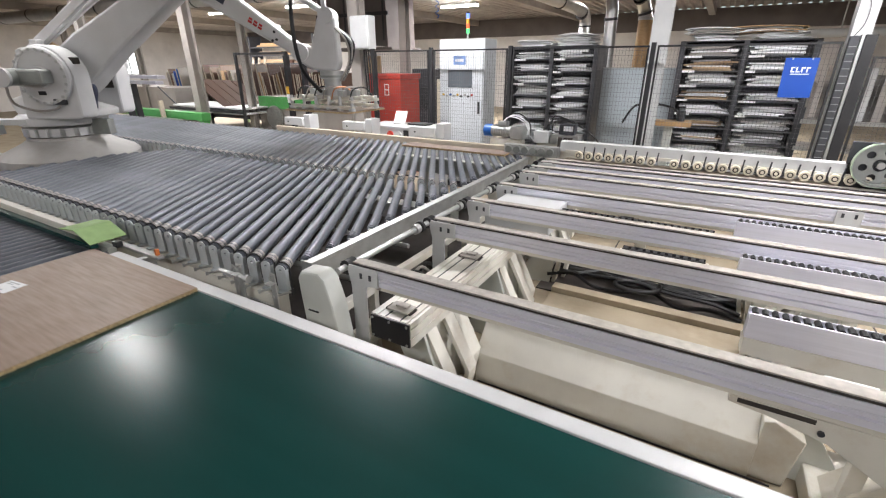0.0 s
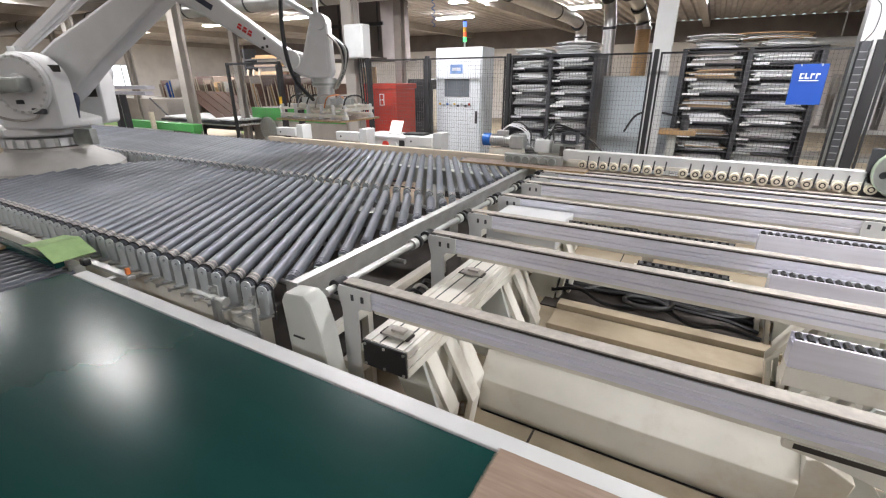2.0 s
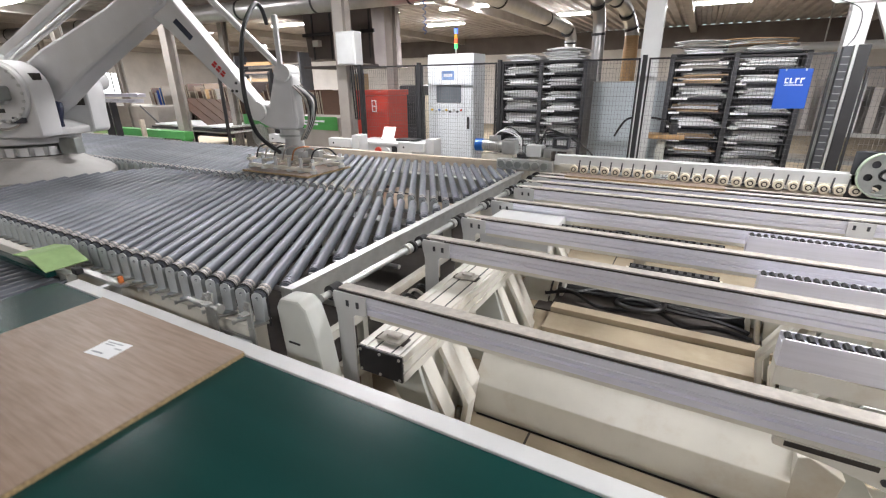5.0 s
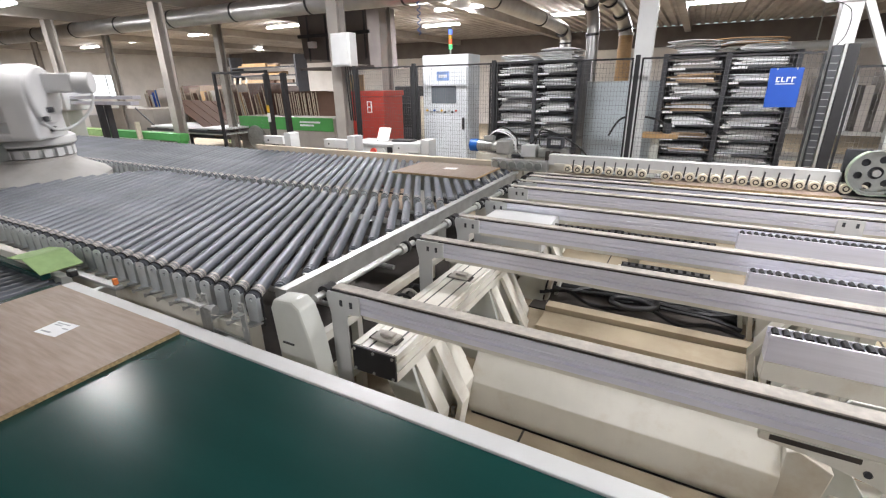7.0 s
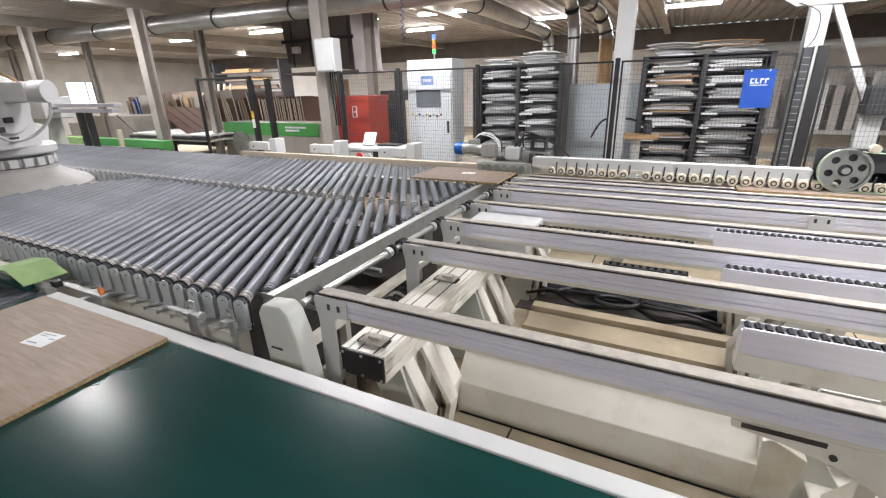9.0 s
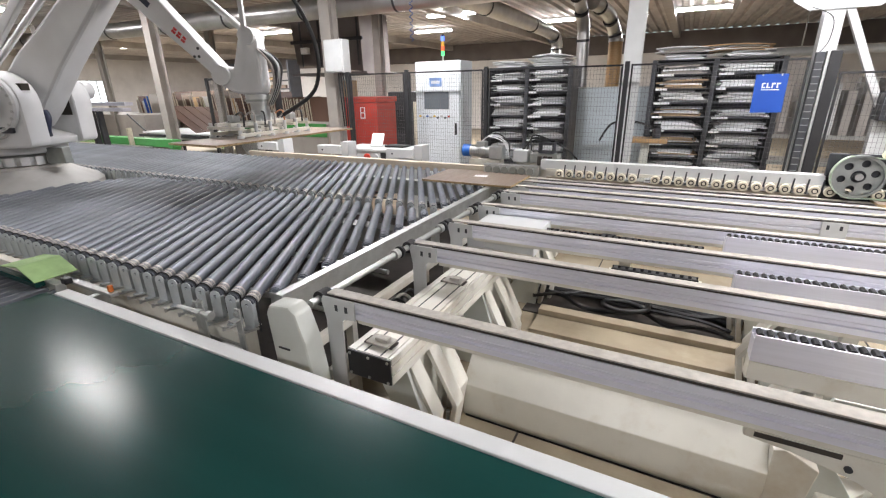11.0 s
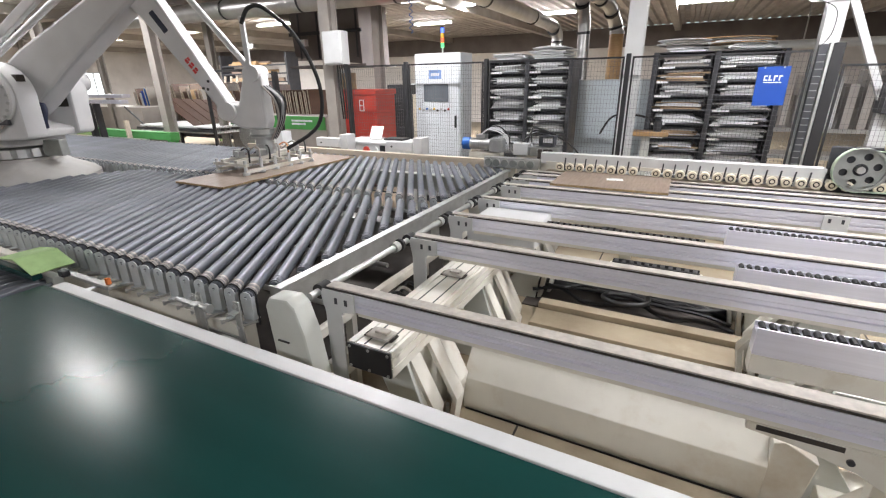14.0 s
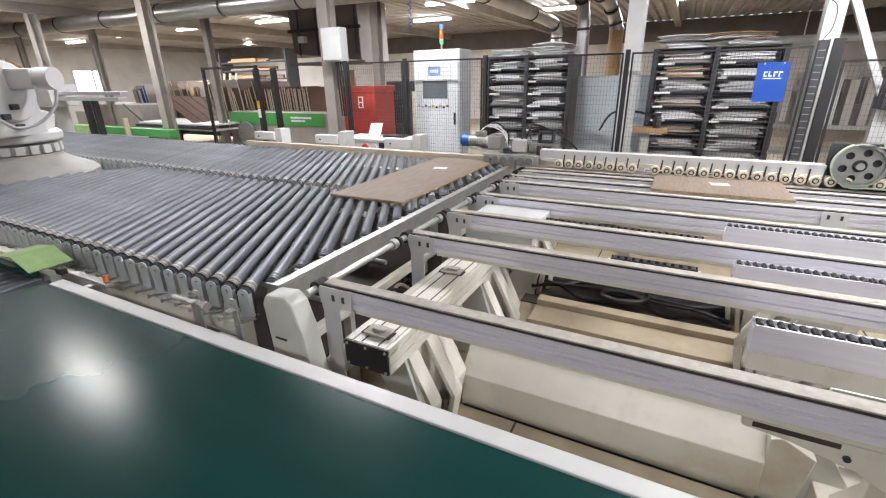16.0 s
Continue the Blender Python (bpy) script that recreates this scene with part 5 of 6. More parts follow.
def filled_rack(x, y, w, h, cols, shelves, mats, seed):
    stack_rack(x, y, w, h, cols, shelves, mats, seed)
    rnd = random.Random(seed + 50)
    step, cw = (h - 0.05) / shelves, w / cols
    for s in range(shelves + 1):
        for c in range(cols):
            hh = rnd.uniform(0.50, 0.90) * step
            m = rnd.choice(mats)
            sheet_stack(x + (c + 0.5) * cw, y + 0.28, 0.052 + s * step, cw * 0.82, 0.5, hh * 0.95, m, seed * 100 + s * 10 + c, rnd.uniform(0.0, 0.02) * step)


filled_rack(-1.455, 5.35, 1.235, 2.08, 2, 12, ("paper", "white_paint", "paper"), 3)
filled_rack(0.844, 5.35, 1.362, 2.10, 2, 12, ("paper", "column", "cardboard", "white_paint", "paper", "paper"), 9)


def sheet_panel():
    t = thing("sheet_screen", pose(0.347, 5.55, 0), "pale blue-grey sheet panel standing between the racks", "panel")
    part("sheet", bar(-0.48, 0.48, -0.012, 0.012, 0, 1.785, 0.004), "pale_sheet", t)
    part("edge", bar(-0.485, 0.485, -0.014, 0.014, 1.785, 1.795), "steel_zinc", t)


sheet_panel()


def junction_box():
    t = thing("junction_box", pose(-3.60, 4.56, 2.06), "white junction box on the column with cables", "junction box")
    part("box", bar(-0.18, 0.18, -0.14, 0.04, 0, 0.47, 0.015), "white_paint", t)
    part("lid", bar(-0.16, 0.16, -0.152, -0.142, 0.02, 0.45, 0.01), "white_paint", t)
    for k in range(4):
        part("cable", tube(bmesh.new(), [(0.0 + 0.04 * k, -0.05, 0.0), (0.02 + 0.05 * k, -0.07, -0.3), (0.03 + 0.04 * k, -0.05, -0.8)], 0.012, 6), "cable", t)


junction_box()


def red_cabinet():
    t = thing("fire_cabinet", pose(-3.62, 5.5, 0), "red sheet-metal cabinet with a white pictogram plate", "cabinet")
    part("body", bar(-0.58, 0.20, -0.3, 0.3, 0.05, 1.60, 0.01), "red", t)
    part("lid", bar(-0.60, 0.22, -0.32, 0.32, 1.602, 1.69, 0.01), "red", t)
    part("door", bar(-0.55, 0.17, -0.312, -0.302, 0.1, 1.58, 0.006), "red", t)
    part("plate", bar(-0.135, -0.035, -0.318, -0.313, 1.335, 1.525), "paper", t, "white pictogram plate")
    part("pictogram", bar(-0.115, -0.055, -0.3205, -0.3185, 1.44, 1.51), "red", t)
    part("pictogram", bar(-0.115, -0.055, -0.3205, -0.3185, 1.35, 1.42), "red", t)
    part("feet", bar(-0.54, 0.18, -0.26, 0.26, 0, 0.05), "rack_dark", t)


red_cabinet()


# ---- ducts ----
def duct(name_label, pts, r, mat="duct_steel", rings=True):
    t = thing("air_duct", Matrix.Identity(4), name_label, "duct", "ducts")
    part("pipe", tube(bmesh.new(), pts, r, 20), mat, t)
    if rings:
        for a, b in zip(pts, pts[1:]):
            a, b = Vector(a), Vector(b)
            n = max(1, int((b - a).length / 1.8))
            d = (b - a).normalized()
            for k in range(n):
                p = a + (b - a) * ((k + 0.5) / n)
                part("clamp_ring", rod(bmesh.new(), p - d * 0.02, p + d * 0.02, r + 0.012, 24), "rack_dark", t)
    part("hanger", rod(bmesh.new(), Vector(pts[0]), (pts[0][0], pts[0][1], CEIL), 0.01, 6), "steel_zinc", t)
    return t


duct("large round galvanised air duct under the ceiling", [(-24.5, 5.45, 3.30), (-16.2, 5.45, 3.24), (-8, 5.45, 3.18), (-2.06, 5.45, 3.14), (0.0, 5.5, 3.18), (6, 5.5, 3.18)], 0.17)


duct("galvanised branch duct with an elbow", [(-2.08, 5.5, 3.15), (-2.1, 8.0, 3.145), (-2.13, 11.2, 3.12), (-2.13, 12.0, 2.97), (-2.136, 12.05, 2.57)], 0.15)
duct("shiny bent galvanised pipe dropping behind the racks", [(-0.50, 6.4, 3.18), (-0.48, 6.8, 3.105), (-0.455, 7.1, 2.78), (-0.44, 7.15, 2.28), (-0.43, 7.15, 0.0)], 0.10)
duct("galvanised branch pipe to a filter sleeve", [(-0.42, 7.6, 3.17), (-0.27, 8.2, 3.09), (-0.17, 8.6, 2.82), (-0.12, 8.65, 2.62)], 0.12)


def sleeve(x, y, z0, z1, r):
    t = thing("filter_sleeve", pose(x, y, z0), "tan fabric dust sleeve on a pipe", "dust sleeve", "dust sleeves")
    prof = [(r * 1.0, 0.0), (r * 1.1, 0.15), (r * 0.95, 0.4), (r * 1.08, 0.7), (r, z1 - z0)]
    part("fabric", lathe(bmesh.new(), prof, None, 20), "pine", t, "tan woven fabric")
    part("band", rod(bmesh.new(), (0, 0, z1 - z0 - 0.04), (0, 0, z1 - z0 + 0.01), r + 0.01, 20), "steel_zinc", t)


sleeve(-2.136, 12.05, 0.0, 2.59, 0.17)
sleeve(-0.12, 8.66, 0.0, 2.64, 0.13)


# ---- panel store and machines beyond the robot ----
def gate_frame():
    t = thing("gate_frame", pose(-6.86, 4.6, 0.06), "black tubular safety gate frame with wire mesh", "gate")
    part("post", bar(-0.025, 0.025, -0.025, 0.025, 0, 2.0, 0.004), "fence_black", t)
    part("post", bar(1.37, 1.42, -0.025, 0.025, 0, 2.0, 0.004), "fence_black", t)
    part("top_rail", bar(0.026, 1.369, -0.02, 0.02, 1.955, 1.995, 0.004), "fence_black", t)
    part("lower_rail", bar(0.026, 1.369, -0.02, 0.02, 0.50, 0.54, 0.004), "fence_black", t)
    bm = bmesh.new()
    for k in range(1, 28):
        box(bm, k * 0.048, k * 0.048 + 0.0016, -0.0008, 0.0008, 0.54, 1.955)
    for k in range(1, 28):
        box(bm, 0.026, 1.369, 0.002, 0.005, 0.54 + k * 0.05, 0.5416 + k * 0.05)
    tagged(part("wire_mesh", bm, "wire", t, smooth=False), kind="stuff")


gate_frame()


def curtain_post(x, sticker=True):
    t = thing("sensor_post", pose(x, 4.5, 0), "black light-curtain post with a yellow sticker", "sensor post", "sensor posts")
    part("post", bar(-0.036, 0.036, -0.045, 0.045, 0.012, 2.0, 0.006), "fence_black", t)
    part("foot_plate", bar(-0.09, 0.09, -0.09, 0.09, 0, 0.012), "fence_black", t)
    if not sticker:
        return
    part("sticker", bar(-0.036, 0.03, -0.052, -0.047, 1.36, 1.48), "amber", t, "yellow warning sticker")
    part("plate", bar(-0.036, 0.03, -0.052, -0.047, 1.20, 1.35), "paper", t)


curtain_post(-5.36)
curtain_post(-4.95, False)


def green_saw():
    t = thing("panel_saw", pose(-6.7, 6.5, 0), "pale grey machine with a long green fascia", "machine")
    part("body", bar(-2.1, 1.02, 0, 0.7, 0.0, 1.10, 0.01), "column", t)
    part("fascia", bar(-2.05, 0.98, -0.02, -0.002, 0.82, 1.11, 0.005), "green", t, "green fascia with pale lettering bars")
    for k in range(2):
        part("lettering", bar(0.0, 0.62 - 0.2 * k, -0.024, -0.021, 0.99 - 0.07 * k, 1.03 - 0.07 * k), "white_letter", t)
    part("disc", rod(bmesh.new(), (-1.45, -0.1, 0.62), (-1.45, -0.06, 0.62), 0.28, 28), "steel_zinc", t)


green_saw()


def upright_sheet(x, y, h, d, lean, mat, z=0.0):
    t = thing("upright_sheet", pose(x, y, z), "tall laminated sheet standing on edge in the panel store", "panel", "stored panels")
    bm = bmesh.new()
    box(bm, -0.016, 0.016, 0, d, 0, h, 0.002)
    part("sheet", bm, mat, t, at=pose(0, 0, 0, 0, lean, 0))
    bm = bmesh.new()
    box(bm, -0.017, 0.017, -0.006, -0.001, 0, h)
    part("edge", bm, "wood_rail" if mat != "blue" else "blue", t, at=pose(0, 0, 0, 0, lean, 0))


rnd = random.Random(4)


def panel_store():
    t = thing("panel_rack", pose(-10.4, 7.4, 0), "long green steel rack holding sheets on edge", "rack")
    part("base", bar(-2.3, 3.6, 0, 1.6, 0.35, 0.45, 0.01), "rack_dark", t)
    part("back_rail", bar(-2.3, 3.6, 1.55, 1.62, 1.50, 1.58, 0.01), "green_pale", t, "pale green top rail")
    for x in (-2.2, 0.6, 3.5):
        part("upright", bar(x - 0.03, x + 0.03, 1.56, 1.62, 0.0, 1.5), "green_pale", t)
        part("leg", bar(x - 0.03, x + 0.03, 0.02, 0.08, 0.0, 0.35), "rack_dark", t)


panel_store()
for k in range(34):
    x = -12.65 + k * 0.122
    upright_sheet(x, 7.45 + rnd.uniform(0, 0.12), rnd.uniform(1.12, 1.42), 1.3, -8 + rnd.uniform(-5, 3), rnd.choice(("walnut", "walnut", "board_brown", "pine", "board_oak", "column", "walnut")), 0.45)
for k in range(20):
    upright_sheet(-8.45 + k * 0.075, 7.5 + rnd.uniform(0, 0.05), rnd.uniform(1.14, 1.20), 1.3, -4, "walnut", 0.45)
for k in range(6):
    upright_sheet(-13.3 + k * 0.13, 7.0, rnd.uniform(1.3, 1.6), 0.8, -7, ("column", "walnut", "white_paint", "blue", "blue_motor", "column")[k], 0.25)


def sloping_rack():
    t = thing("sloping_rack", pose(-9.73, 6.0, 0.09), "dark frame with brown sheets lying on a slope", "rack")
    for k in range(5):
        bm = bmesh.new()
        box(bm, -0.9, 0.9, -0.12, 0.12, 0, 0.02, 0.003, pose(0.05 * k, 0.26 * k, 0.98 - 0.02 * k, 0, 28, 0))
        part("slat_panel", bm, "walnut", t)
    for z in (0.62, 0.74):
        part("deck", bar(-1.6, 1.3, -0.25, 0.9, z, z + 0.04, 0.005), "paper", t, "pale stacked boards")
    part("frame", bar(-1.7, 1.4, -0.3, -0.26, 0.66, 0.72, 0.005), "rack_dark", t)
    for x in (-1.5, 1.2):
        for y in (-0.2, 0.72):
            part("leg", bar(x - 0.03, x + 0.03, y, y + 0.06, -0.09, 0.62), "rack_dark", t)
    part("prop", tube(bmesh.new(), [(-2.2, -0.2, 1.2), (-1.8, -0.2, 0.95), (-1.4, -0.2, 0.70)], 0.02, 6), "rack_dark", t)


sloping_rack()


def wood_shelf():
    t = thing("timber_rack", pose(-14.1, 12.0, 0), "wall rack of rough timber boards and offcuts", "timber rack")
    r2 = random.Random(8)
    for x in (-1.7, 1.9):
        part("upright", bar(x - 0.04, x + 0.04, 0, 0.6, 0, 2.9), "rack_dark", t)
    for k in range(6):
        z = 1.0 + k * 0.3
        part("beam", bar(-1.7, 1.9, 0.0, 0.06, z - 0.05, z), "rack_dark", t)
        for j in range(4):
            x0 = r2.uniform(-1.6, -0.8)
            part("plank", bar(x0, x0 + r2.uniform(1.2, 2.5), 0.05 + j * 0.12, 0.15 + j * 0.12, z, z + r2.uniform(0.03, 0.14)), r2.choice(("pine", "cardboard", "walnut", "walnut", "board_oak")), t)
    for k in range(3):
        bm = bmesh.new()
        box(bm, -0.05, 0.05, -0.02, 0.02, 0, 2.2, 0, pose(-1.9 + 0.35 * k, -0.25, 0.0, 0, 18, 0))
        part("leaning_plank", bm, "wood_rail", t)


wood_shelf()


def big_carton():
    t = thing("chipboard_sheet", pose(-7.0, 9.2, 0.0), "square brown board standing behind the store", "board")
    part("sheet", bar(-0.75, 0.1, 0, 0.05, 0.0, 2.05, 0.004), "cardboard", t)
    part("prop", bar(-0.4, -0.3, 0.05, 0.5, 0.0, 1.2), "rack_dark", t)


big_carton()


def extraction_hood():
    t = thing("extraction_hood", pose(-6.9, 8.2, 2.23), "large dark grey hood hung from the ceiling", "hood")
    bm = bmesh.new()
    prism(bm, [(-1.1, 0.22), (1.03, 0.0), (0.99, 1.36), (-1.2, 1.36)], "y", 0, 1.2, 0.01)
    part("shell", bm, "beam_dark", t)
    for k in range(4):
        part("rib", bar(-0.9 + 0.6 * k, -0.86 + 0.6 * k, -0.02, -0.002, 0.15, 1.2), "rack_dark", t)
    part("rail", bar(-1.2, 1.1, -0.06, -0.022, 0.7, 0.78), "rack_dark", t)
    part("lip", bar(-1.25, 1.2, -0.08, 1.22, -0.06, 0.0), "beam_dark", t)
    part("camera_box", bar(-0.75, -0.55, -0.2, -0.07, 0.45, 0.6, 0.01), "paper", t)


extraction_hood()


def beam_saw():
    t = thing("saw_carriage", pose(-9.13, 3.5, 0.09), "white saw carriage on long aluminium rails", "machine")
    part("housing", bar(-1.6, -0.6, -0.2, 0.3, 1.30, 1.72, 0.03), "white_paint", t)
    part("upper_rail", bar(-0.8, 1.6, -0.1, 0.05, 1.52, 1.58, 0.006), "aluminium", t)
    part("lower_rail", bar(-0.8, 1.5, -0.1, 0.05, 1.42, 1.48, 0.006), "aluminium", t)
    part("column", bar(-1.4, -0.9, -0.1, 0.2, -0.09, 1.3, 0.02), "grey_paint", t)
    part("end_post", bar(0.2, 0.3, -0.06, 0.04, -0.09, 1.42, 0.01), "rack_dark", t)
    part("end_post", bar(0.5, 0.58, -0.06, 0.04, -0.09, 1.42, 0.01), "rack_dark", t)


beam_saw()


def green_table():
    t = thing("lift_table", pose(-10.55, 4.6, 0.10), "green framed lift table with a pale deck", "lift table")
    part("beam", bar(-0.6, 2.4, -0.1, 0.1, 0.62, 0.78, 0.01), "green", t)
    part("beam", bar(-2.4, -0.65, -0.1, 0.1, 0.62, 0.78, 0.01), "green_pale", t)
    part("deck", bar(-2.4, 2.3, -0.9, -0.12, 0.50, 0.60, 0.01), "steel_zinc", t)
    for x in (-2.2, 0.0, 2.3):
        part("leg", bar(x - 0.05, x + 0.05, -0.09, 0.09, -0.10, 0.62), "green", t)
    for k in range(4):
        part("loose_bar", bar(-2.0 + 0.5 * k, 1.2 + 0.2 * k, -0.8 + 0.18 * k, -0.72 + 0.18 * k, 0.602, 0.64), "steel_zinc", t)
    part("stop", bar(1.0, 1.06, -0.2, -0.11, 0.6, 1.0), "wood_rail", t)


green_table()


def grey_cover():
    t = thing("machine_hood", pose(-13.5, 6.2, 0), "large plain grey machine hood", "machine")
    part("hood", bar(-1.2, 1.6, 0, 1.0, 0.0, 1.25, 0.02), "column", t)
    part("box", bar(-1.4, -0.7, -0.2, 0.0, 0.7, 1.05, 0.02), "white_paint", t)


grey_cover()


def carton_stack():
    t = thing("leaning_cartons", pose(-14.0, 4.3, 0), "brown cardboard sheets leaning against a post", "cardboard")
    for k in range(3):
        bm = bmesh.new()
        box(bm, -0.5, 0.3, 0, 0.04, 0, 1.9 + 0.25 * k, 0.003, pose(-0.25 * k, 0.12 * k, 0, 0, 8 + 4 * k, 0))
        part("carton", bm, "cardboard", t)


carton_stack()


def blue_guard():
    t = thing("blue_bin", pose(-6.0, -0.05, 0), "blue painted steel container beside the robot", "container")
    part("body", bar(-0.7, 0.25, -0.4, 0.3, 0, 1.18, 0.015), "blue", t)
    part("rim", bar(-0.72, 0.27, -0.42, 0.32, 1.182, 1.21, 0.006), "blue", t)


blue_guard()


def work_table():
    t = thing("operator_table", pose(-2.47, 3.78, 0), "white operator table with a tablet stand and sockets", "table")
    part("top", bar(-0.45, 0.55, -0.2, 0.3, 1.03, 1.06, 0.006), "white_paint", t)
    part("front", bar(-0.43, 0.53, -0.19, -0.17, 0.55, 1.028), "white_paint", t)
    for x in (-0.40, 0.48):
        part("leg", bar(x - 0.03, x + 0.03, -0.16, 0.28, 0, 1.028), "white_paint", t)
    part("socket", rod(bmesh.new(), (0.0, -0.21, 0.95), (0.0, -0.19, 0.95), 0.05, 16), "red", t)
    part("socket", rod(bmesh.new(), (0.14, -0.21, 0.95), (0.14, -0.19, 0.95), 0.05, 16), "white_paint", t)
    part("switch_strip", bar(0.22, 0.30, -0.2, -0.191, 0.86, 1.02), "black", t)
    bm = bmesh.new()
    box(bm, -0.09, 0.09, -0.01, 0.01, 0, 0.2, 0.004, pose(-0.02, 0.05, 1.062, -35, 0, 10))
    part("tablet_stand", bm, "steel_zinc", t)
    part("tray", bar(0.15, 0.45, 0.0, 0.2, 1.062, 1.09, 0.01), "black", t)


work_table()


def side_posts():
    for x, y, h, m in ((-2.86, 5.6, 1.60, "wheel_cream"), (-2.53, 5.2, 1.38, "white_paint"), (-2.66, 6.0, 2.1, "white_paint")):
        t = thing("marker_post", pose(x, y, 0), "slim pale upright post beside the cabinet", "post", "marker posts")
        part("post", bar(-0.05, 0.05, -0.03, 0.03, 0.01, h, 0.006), m, t)
        part("foot", bar(-0.09, 0.09, -0.07, 0.07, 0, 0.01), m, t)
    t = thing("dark_machine", pose(-4.25, 7.2, 0), "dark machine behind the cabinet", "machine")
    part("body", bar(-0.28, 0.28, 0, 0.8, 0.05, 1.75, 0.03), "rack_dark", t)
    part("panel", bar(-0.2, 0.2, -0.02, -0.002, 0.9, 1.4, 0.01), "black", t)
    part("feet", bar(-0.25, 0.25, 0.1, 0.7, 0, 0.05), "rack_dark", t)


side_posts()


def right_store():
    t = thing("panel_trolley", pose(3.2, 6.2, 0), "grey trolley with upright white and dark panels", "trolley")
    for z in (0.35, 0.75, 1.1):
        part("rail", bar(-0.9, 1.6, 0.0, 0.05, z, z + 0.05), "steel_zinc", t)
        part("tray", bar(-0.9, 1.6, 0.05, 0.7, z, z + 0.03), "column", t)
    for x in (-0.85, 0.4, 1.55):
        part("upright", bar(x - 0.03, x + 0.03, 0.05, 0.1, 0, 1.3), "rack_dark", t)
    r2 = random.Random(2)
    for k in range(14):
        x = -0.8 + k * 0.17
        part("panel", bar(x, x + r2.choice((0.03, 0.05, 0.09)), 0.12, 0.6, 1.13, 1.13 + r2.uniform(0.45, 0.75)), r2.choice(("white_paint", "rack_dark", "column", "white_paint")), t)


right_store()


def pipe_run():
    t = thing("wall_pipe", pose(-0.1, 9.0, 2.30), "long pale pipe crossing behind the racks", "pipe")
    part("pipe", rod(bmesh.new(), (1.0, 0, 0), (12.0, 0, 0.05), 0.07, 16), "white_paint", t)
    for x in (3.0, 8.0):
        part("hanger", rod(bmesh.new(), (x, 0, 0.06), (x, 0, CEIL - 2.30), 0.012, 6), "steel_zinc", t)


pipe_run()


def coil_hose():
    t = thing("coiled_air_hose", pose(-2.667, 5.2, 2.30), "blue coiled air hose hanging from the ceiling", "hose")
    pts = [(0.025 * math.cos(a), 0.025 * math.sin(a), 1.32 - 0.09 * a / 6.283 * 1.0) for a in [i * 1.05 for i in range(75)]]
    part("coil", tube(bmesh.new(), pts, 0.006, 5), "blue_motor", t)


coil_hose()


def top_bundle():
    for x, y, z, w, m, s in ((1.18, 5.6, 2.17, 0.62, "column", 71), (1.72, 5.62, 2.17, 0.8, "pine", 72), (-0.52, 5.62, 2.16, 0.45, "paper", 73)):
        sheet_stack(x, y, z, w, 0.55, 0.07, m, s, 0.016)


top_bundle()


def wire_bench():
    t = thing("hose_bench", pose(0.874, 4.95, 0), "small pale bench with a dark hose beside the post", "bench")
    part("top", bar(-0.2, 0.25, -0.1, 0.15, 1.12, 1.18, 0.01), "pine", t)
    part("leg", bar(-0.05, 0.05, -0.03, 0.05, 0, 1.12), "grey_paint", t)
    part("hose", tube(bmesh.new(), [(-0.6, 0.25, 1.1), (-0.45, 0.2, 1.33), (-0.15, 0.1, 1.36), (0.05, 0.05, 1.30), (0.08, 0.02, 1.19)], 0.014, 7), "cable", t)
    part("canister", rod(bmesh.new(), (0.12, 0, 1.18), (0.12, 0, 1.30), 0.045, 14), "rack_dark", t)


wire_bench()


# ---- boards ----
def wood_board(name, length, width, mat, label, label_at=None, thick=0.018):
    t = thing(name, Matrix.Identity(4), label, "board", "wood boards")
    part("panel", bar(-length / 2 + 0.001, length / 2 - 0.001, -width / 2 + 0.001, width / 2 - 0.001, 0.0, thick - 0.0012), "chipboard", t, "raw chipboard core")
    part("top_laminate", bar(-length / 2, length / 2, -width / 2, width / 2, thick - 0.001, thick), mat, t, "printed wood laminate")
    if label_at:
        lx, ly, rz = label_at
        lb = part("paper_label", bar(-0.066, 0.066, -0.048, 0.048, 0, 0.0006), "paper", t, "white printed paper label", at=pose(lx, ly, thick + 0.0002, 0, 0, rz))
        for k, (x0, x1, y0, y1) in enumerate(((-0.05, 0.03, 0.03, 0.037), (-0.05, 0.0, 0.018, 0.024), (0.02, 0.055, 0.004, 0.012), (-0.05, 0.01, -0.034, -0.026))):
            part("print", bar(x0, x1, y0, y1, 0.0008, 0.001), "ink", lb)
    return t


BOARD_A = wood_board("laminate_board", 0.985, 0.90, "board_oak", "oak-look laminate chipboard panel with a white label", (-0.31, 0.0, 8))
BOARD_B = wood_board("laminate_board", 0.985, 0.90, "board_oak", "oak-look laminate chipboard panel with a white label", (0.02, 0.222, 8))
BOARD_C = wood_board("laminate_board", 0.92, 0.635, "board_brown", "brown laminate chipboard panel with a white label", (0.02, 0.05, 10))
BOARD_D = wood_board("laminate_board", 0.655, 1.83, "board_brown", "long brown laminate chipboard panel with a white label", (-0.02, 0.35, 10))
BOARD_E = wood_board("laminate_board", 1.30, 0.22, "board_brown", "brown laminate chipboard panel under the pressure wheels")


# ---- what moves ----
def ease(u):
    u = min(1.0, max(0.0, u))
    return u * u * (3 - 2 * u)


def along(rows, t):
    """Smooth value between rows of (seconds, values)."""
    if t <= rows[0][0]:
        return rows[0][1:]
    for a, b in zip(rows, rows[1:]):
        if t <= b[0]:
            u = ease((t - a[0]) / (b[0] - a[0]))
            return tuple(p + (q - p) * u for p, q in zip(a[1:], b[1:]))
    return rows[-1][1:]


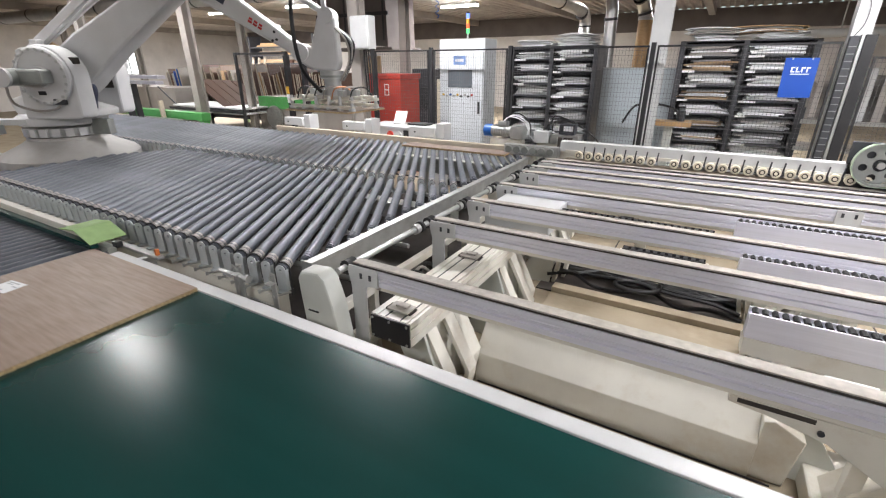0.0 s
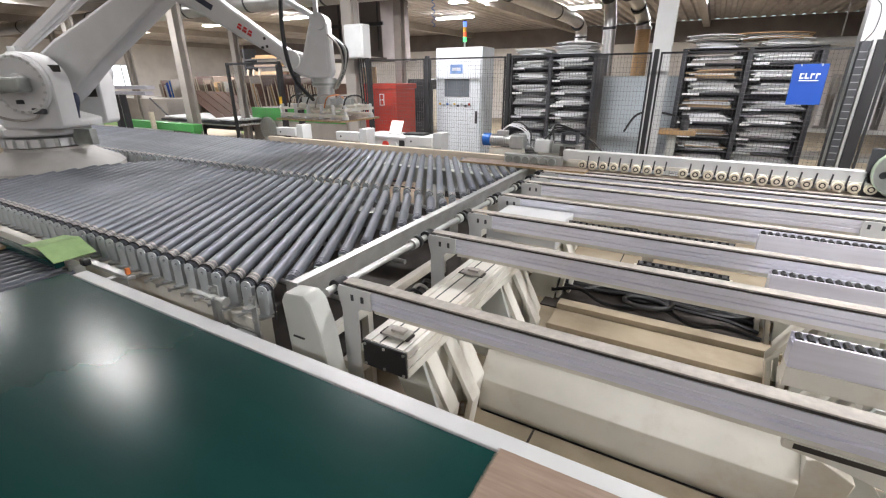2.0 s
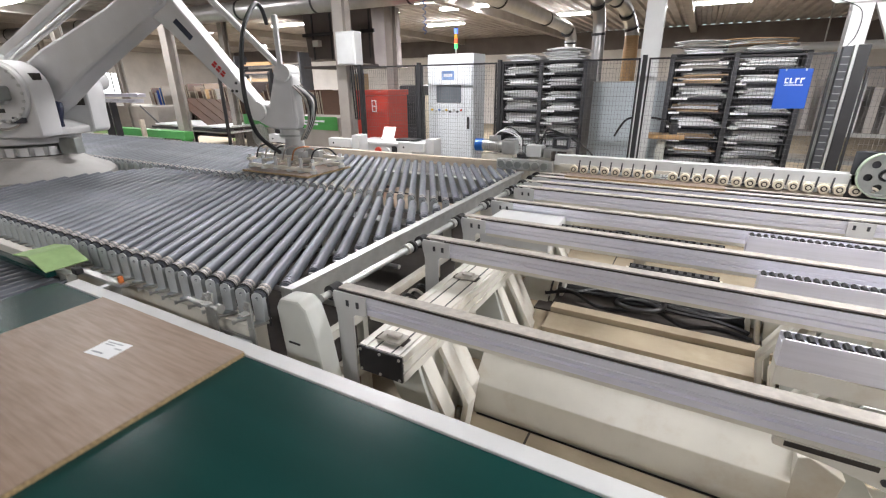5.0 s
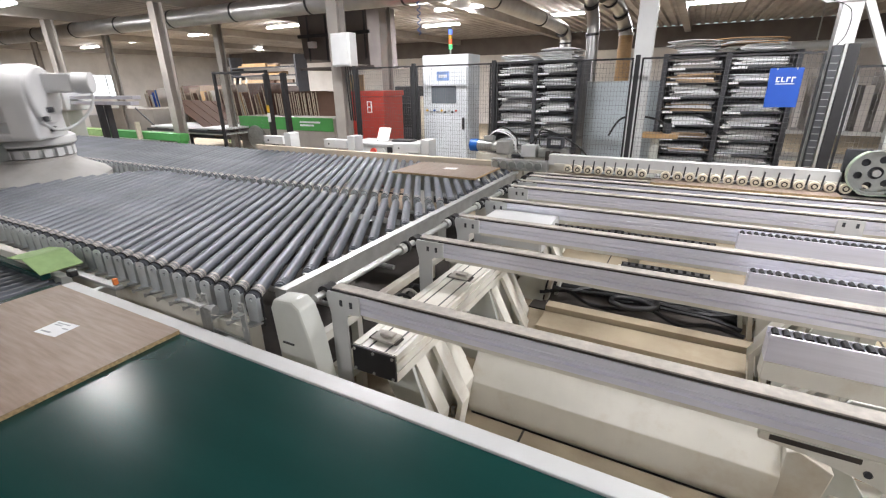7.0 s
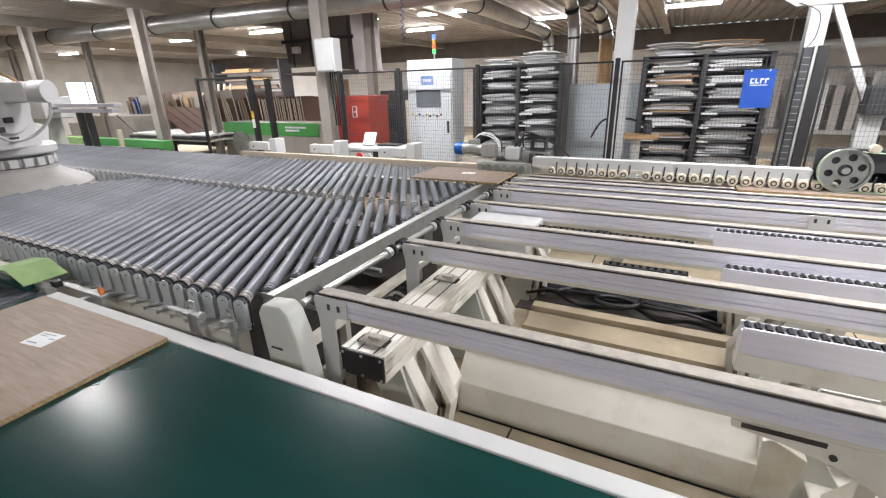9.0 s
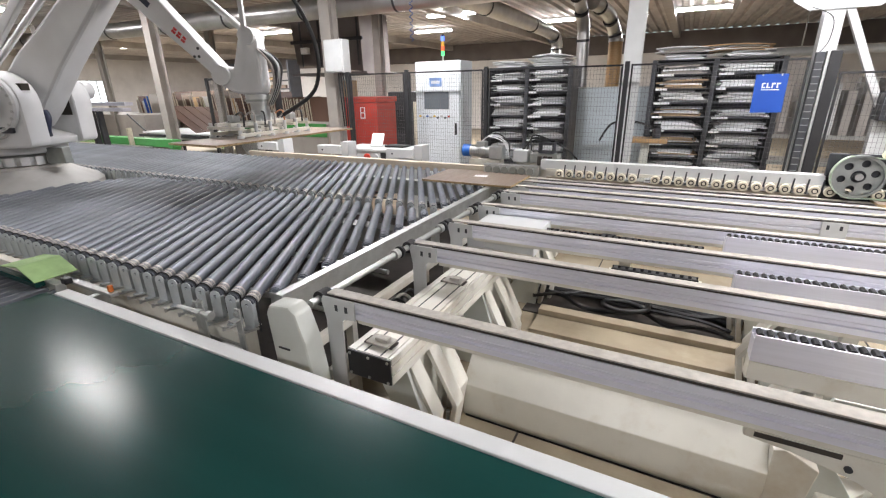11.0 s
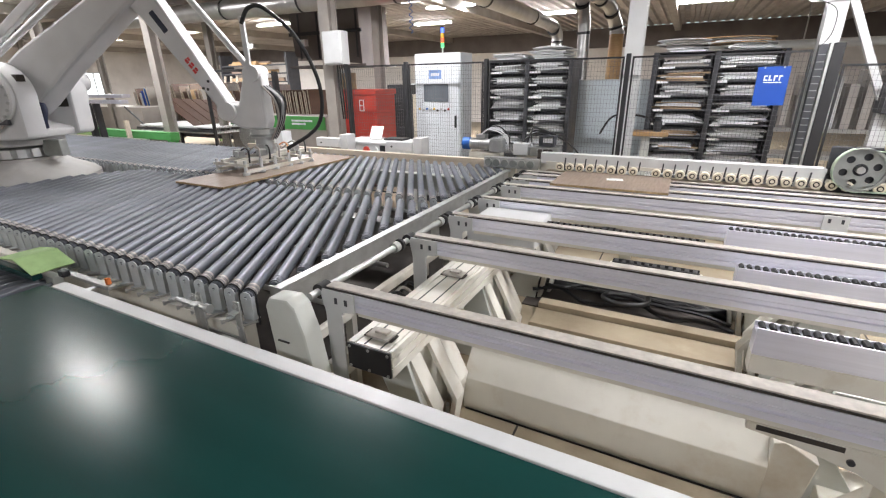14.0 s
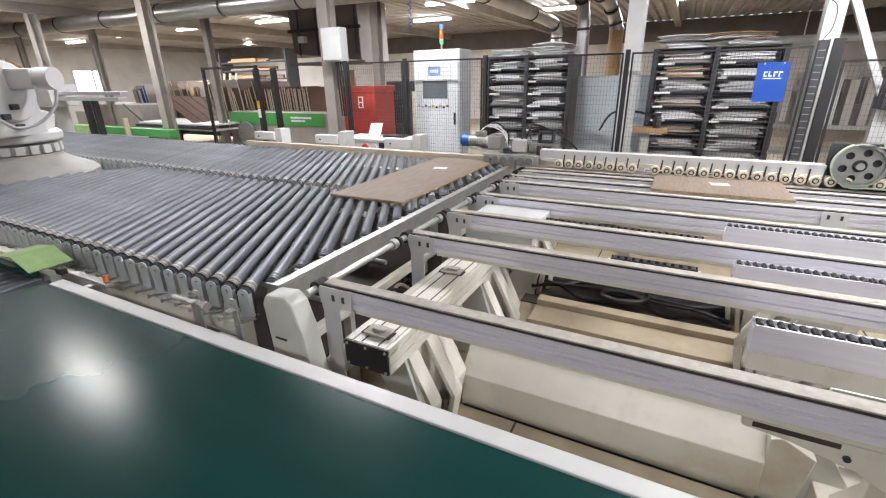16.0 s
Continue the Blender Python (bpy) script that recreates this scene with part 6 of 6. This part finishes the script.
# seconds, heading in degrees, reach, height of the gripper's face, turn of the gripper
ROBOT_ROWS = [(0, 29.0, 2.98, 1.40, 0.0), (4.3, 29.0, 2.98, 1.40, 0.0), (4.9, 22.7, 2.80, 1.009, 0.0), (5.2, 22.7, 2.80, 1.009, 0.0), (5.7, 24.0, 2.7, 1.45, 4.0), (6.3, 8.0, 2.62, 1.48, 2.0), (6.4, -0.5, 2.62, 1.48, -5.0),
              (6.5, -7.5, 2.62, 1.48, -12.0), (6.6, -13.5, 2.60, 1.48, -17.0), (6.7, -20.5, 2.57, 1.48, -22.0), (6.8, -30.0, 2.54, 1.48, -27.0), (7.2, -64.0, 2.5, 1.48, -40.0), (8.9, -64.0, 2.5, 1.45, 0.0), (9.3, -64.0, 2.5, 0.907, 0.0),
              (9.6, -64.0, 2.5, 0.907, 0.0), (10.0, -60.0, 2.5, 1.45, 10.0), (10.9, 24.2, 2.60, 1.40, 90.0), (13.25, 24.2, 2.60, 1.40, 90.0), (13.85, 24.2, 2.60, 1.009, 90.0), (14.25, 24.2, 2.60, 1.009, 90.0),
              (14.6, 20.5, 2.56, 1.46, 84.0), (14.7, 16.5, 2.57, 1.49, 75.0), (14.8, 12.0, 2.6, 1.50, 66.0), (14.9, 5.0, 2.6, 1.50, 58.0), (15.0, -3.0, 2.6, 1.50, 50.0), (15.1, -9.5, 2.58, 1.50, 44.0), (15.2, -16.0, 2.55, 1.50, 39.0), (15.4, -31.0, 2.5, 1.48, 25.0), (15.8, -64.0, 2.5, 1.48, 0.0),
              (16.0, -64.0, 2.5, 1.48, 0.0)]


def steps(lo, hi, d):
    return [lo + (hi - lo) * k / round((hi - lo) / d) for k in range(round((hi - lo) / d) + 1)]


def slide(rows, z, rz=0.0):
    return [(t, pose(x, y, z, 0, 0, rz)) for t, x, y in rows]


def carried_at(ang, r, z, turn):
    """Where a board hangs under the gripper."""
    p = ROBOT_AT @ arm_plane(ang, r, z - 0.019).to_translation()
    return pose(p.x, p.y, p.z, 0, 0, turn)


def motions():
    times = [0.0, 4.2] + steps(4.3, 7.2, 0.1) + [8.0] + steps(8.8, 10.9, 0.1) + [13.15] + steps(13.25, 15.95, 0.1) + [16.0]
    for name, ob in ROBOT_PARTS.items():
        walk(ob, [(t, robot_poses(*along(ROBOT_ROWS, t))[name]) for t in times])
    top = BELT_Z + 0.0005
    walk(BOARD_A, slide([(0, -1.128, -0.908), (0.5, -1.579, -0.908), (1.0, -1.960, -0.908), (2.4, -3.031, -0.908), (2.8, -3.137, -0.908), (9.8, -3.137, -0.908), (11.0, -4.197, -0.908), (16, -4.197, -0.908)], top))
    walk(BOARD_B, slide([(0, 2.672, -0.908), (2.0, 1.379, -0.908), (3.5, 0.414, -0.908), (4.2, -0.010, -0.908), (5.7, -0.943, -0.908), (6.2, -0.969, -0.908), (9.4, -0.969, -0.908), (9.7, -1.070, -0.908), (11.2, -2.978, -0.908), (11.6, -3.084, -0.908), (16, -3.084, -0.908)], top))
    on = ROLL_Z + ROLL_R + 0.002
    ride = RAIL_TOP + 0.009
    rows = []
    for t in [0.0, 4.2] + steps(4.3, 4.9, 0.1):
        ang, r, z, spin = along(ROBOT_ROWS, t)
        rows.append((t, carried_at(ang, r, z, spin)))
    for t, x, y in ((5.2, -2.34, 2.05), (6.3, -1.424, 2.505), (6.6, -1.179, 2.593), (7.0, -0.895, 2.70), (7.3, -0.686, 2.75), (7.6, -0.551, 2.755), (10.7, -0.551, 2.755)):
        rows.append((t, pose(x, y, on)))
    for t, x in ((11.3, -0.364), (12.5, 0.151), (14.5, 0.99), (16.0, 1.586)):
        rows.append((t, pose(x, 2.72, max(on, ride))))
    walk(BOARD_C, rows)
    rows = []
    for t in steps(9.6, 10.9, 0.1) + [13.15] + steps(13.25, 13.85, 0.1):
        ang, r, z, spin = along(ROBOT_ROWS, t)
        rows.append((t, carried_at(ang, r, z, spin - 90) @ pose(0.12, 0, 0)))
    rows = [(0.0, rows[0][1])] + rows
    rows += [(14.25, pose(-2.473, 2.035, on)), (14.5, pose(-2.08, 2.113, on)), (15.2, -1), (16.0, pose(-0.765, 2.182, on))]
    rows = [(t, pose(-1.466, 2.191, on)) if m == -1 else (t, m) for t, m in rows]
    walk(BOARD_D, rows)
    walk(BOARD_E, slide([(0, -1.12, 2.97), (7.0, 1.66, 2.97), (9.0, 2.46, 2.97), (16, 5.23, 2.97)], ride))


motions()
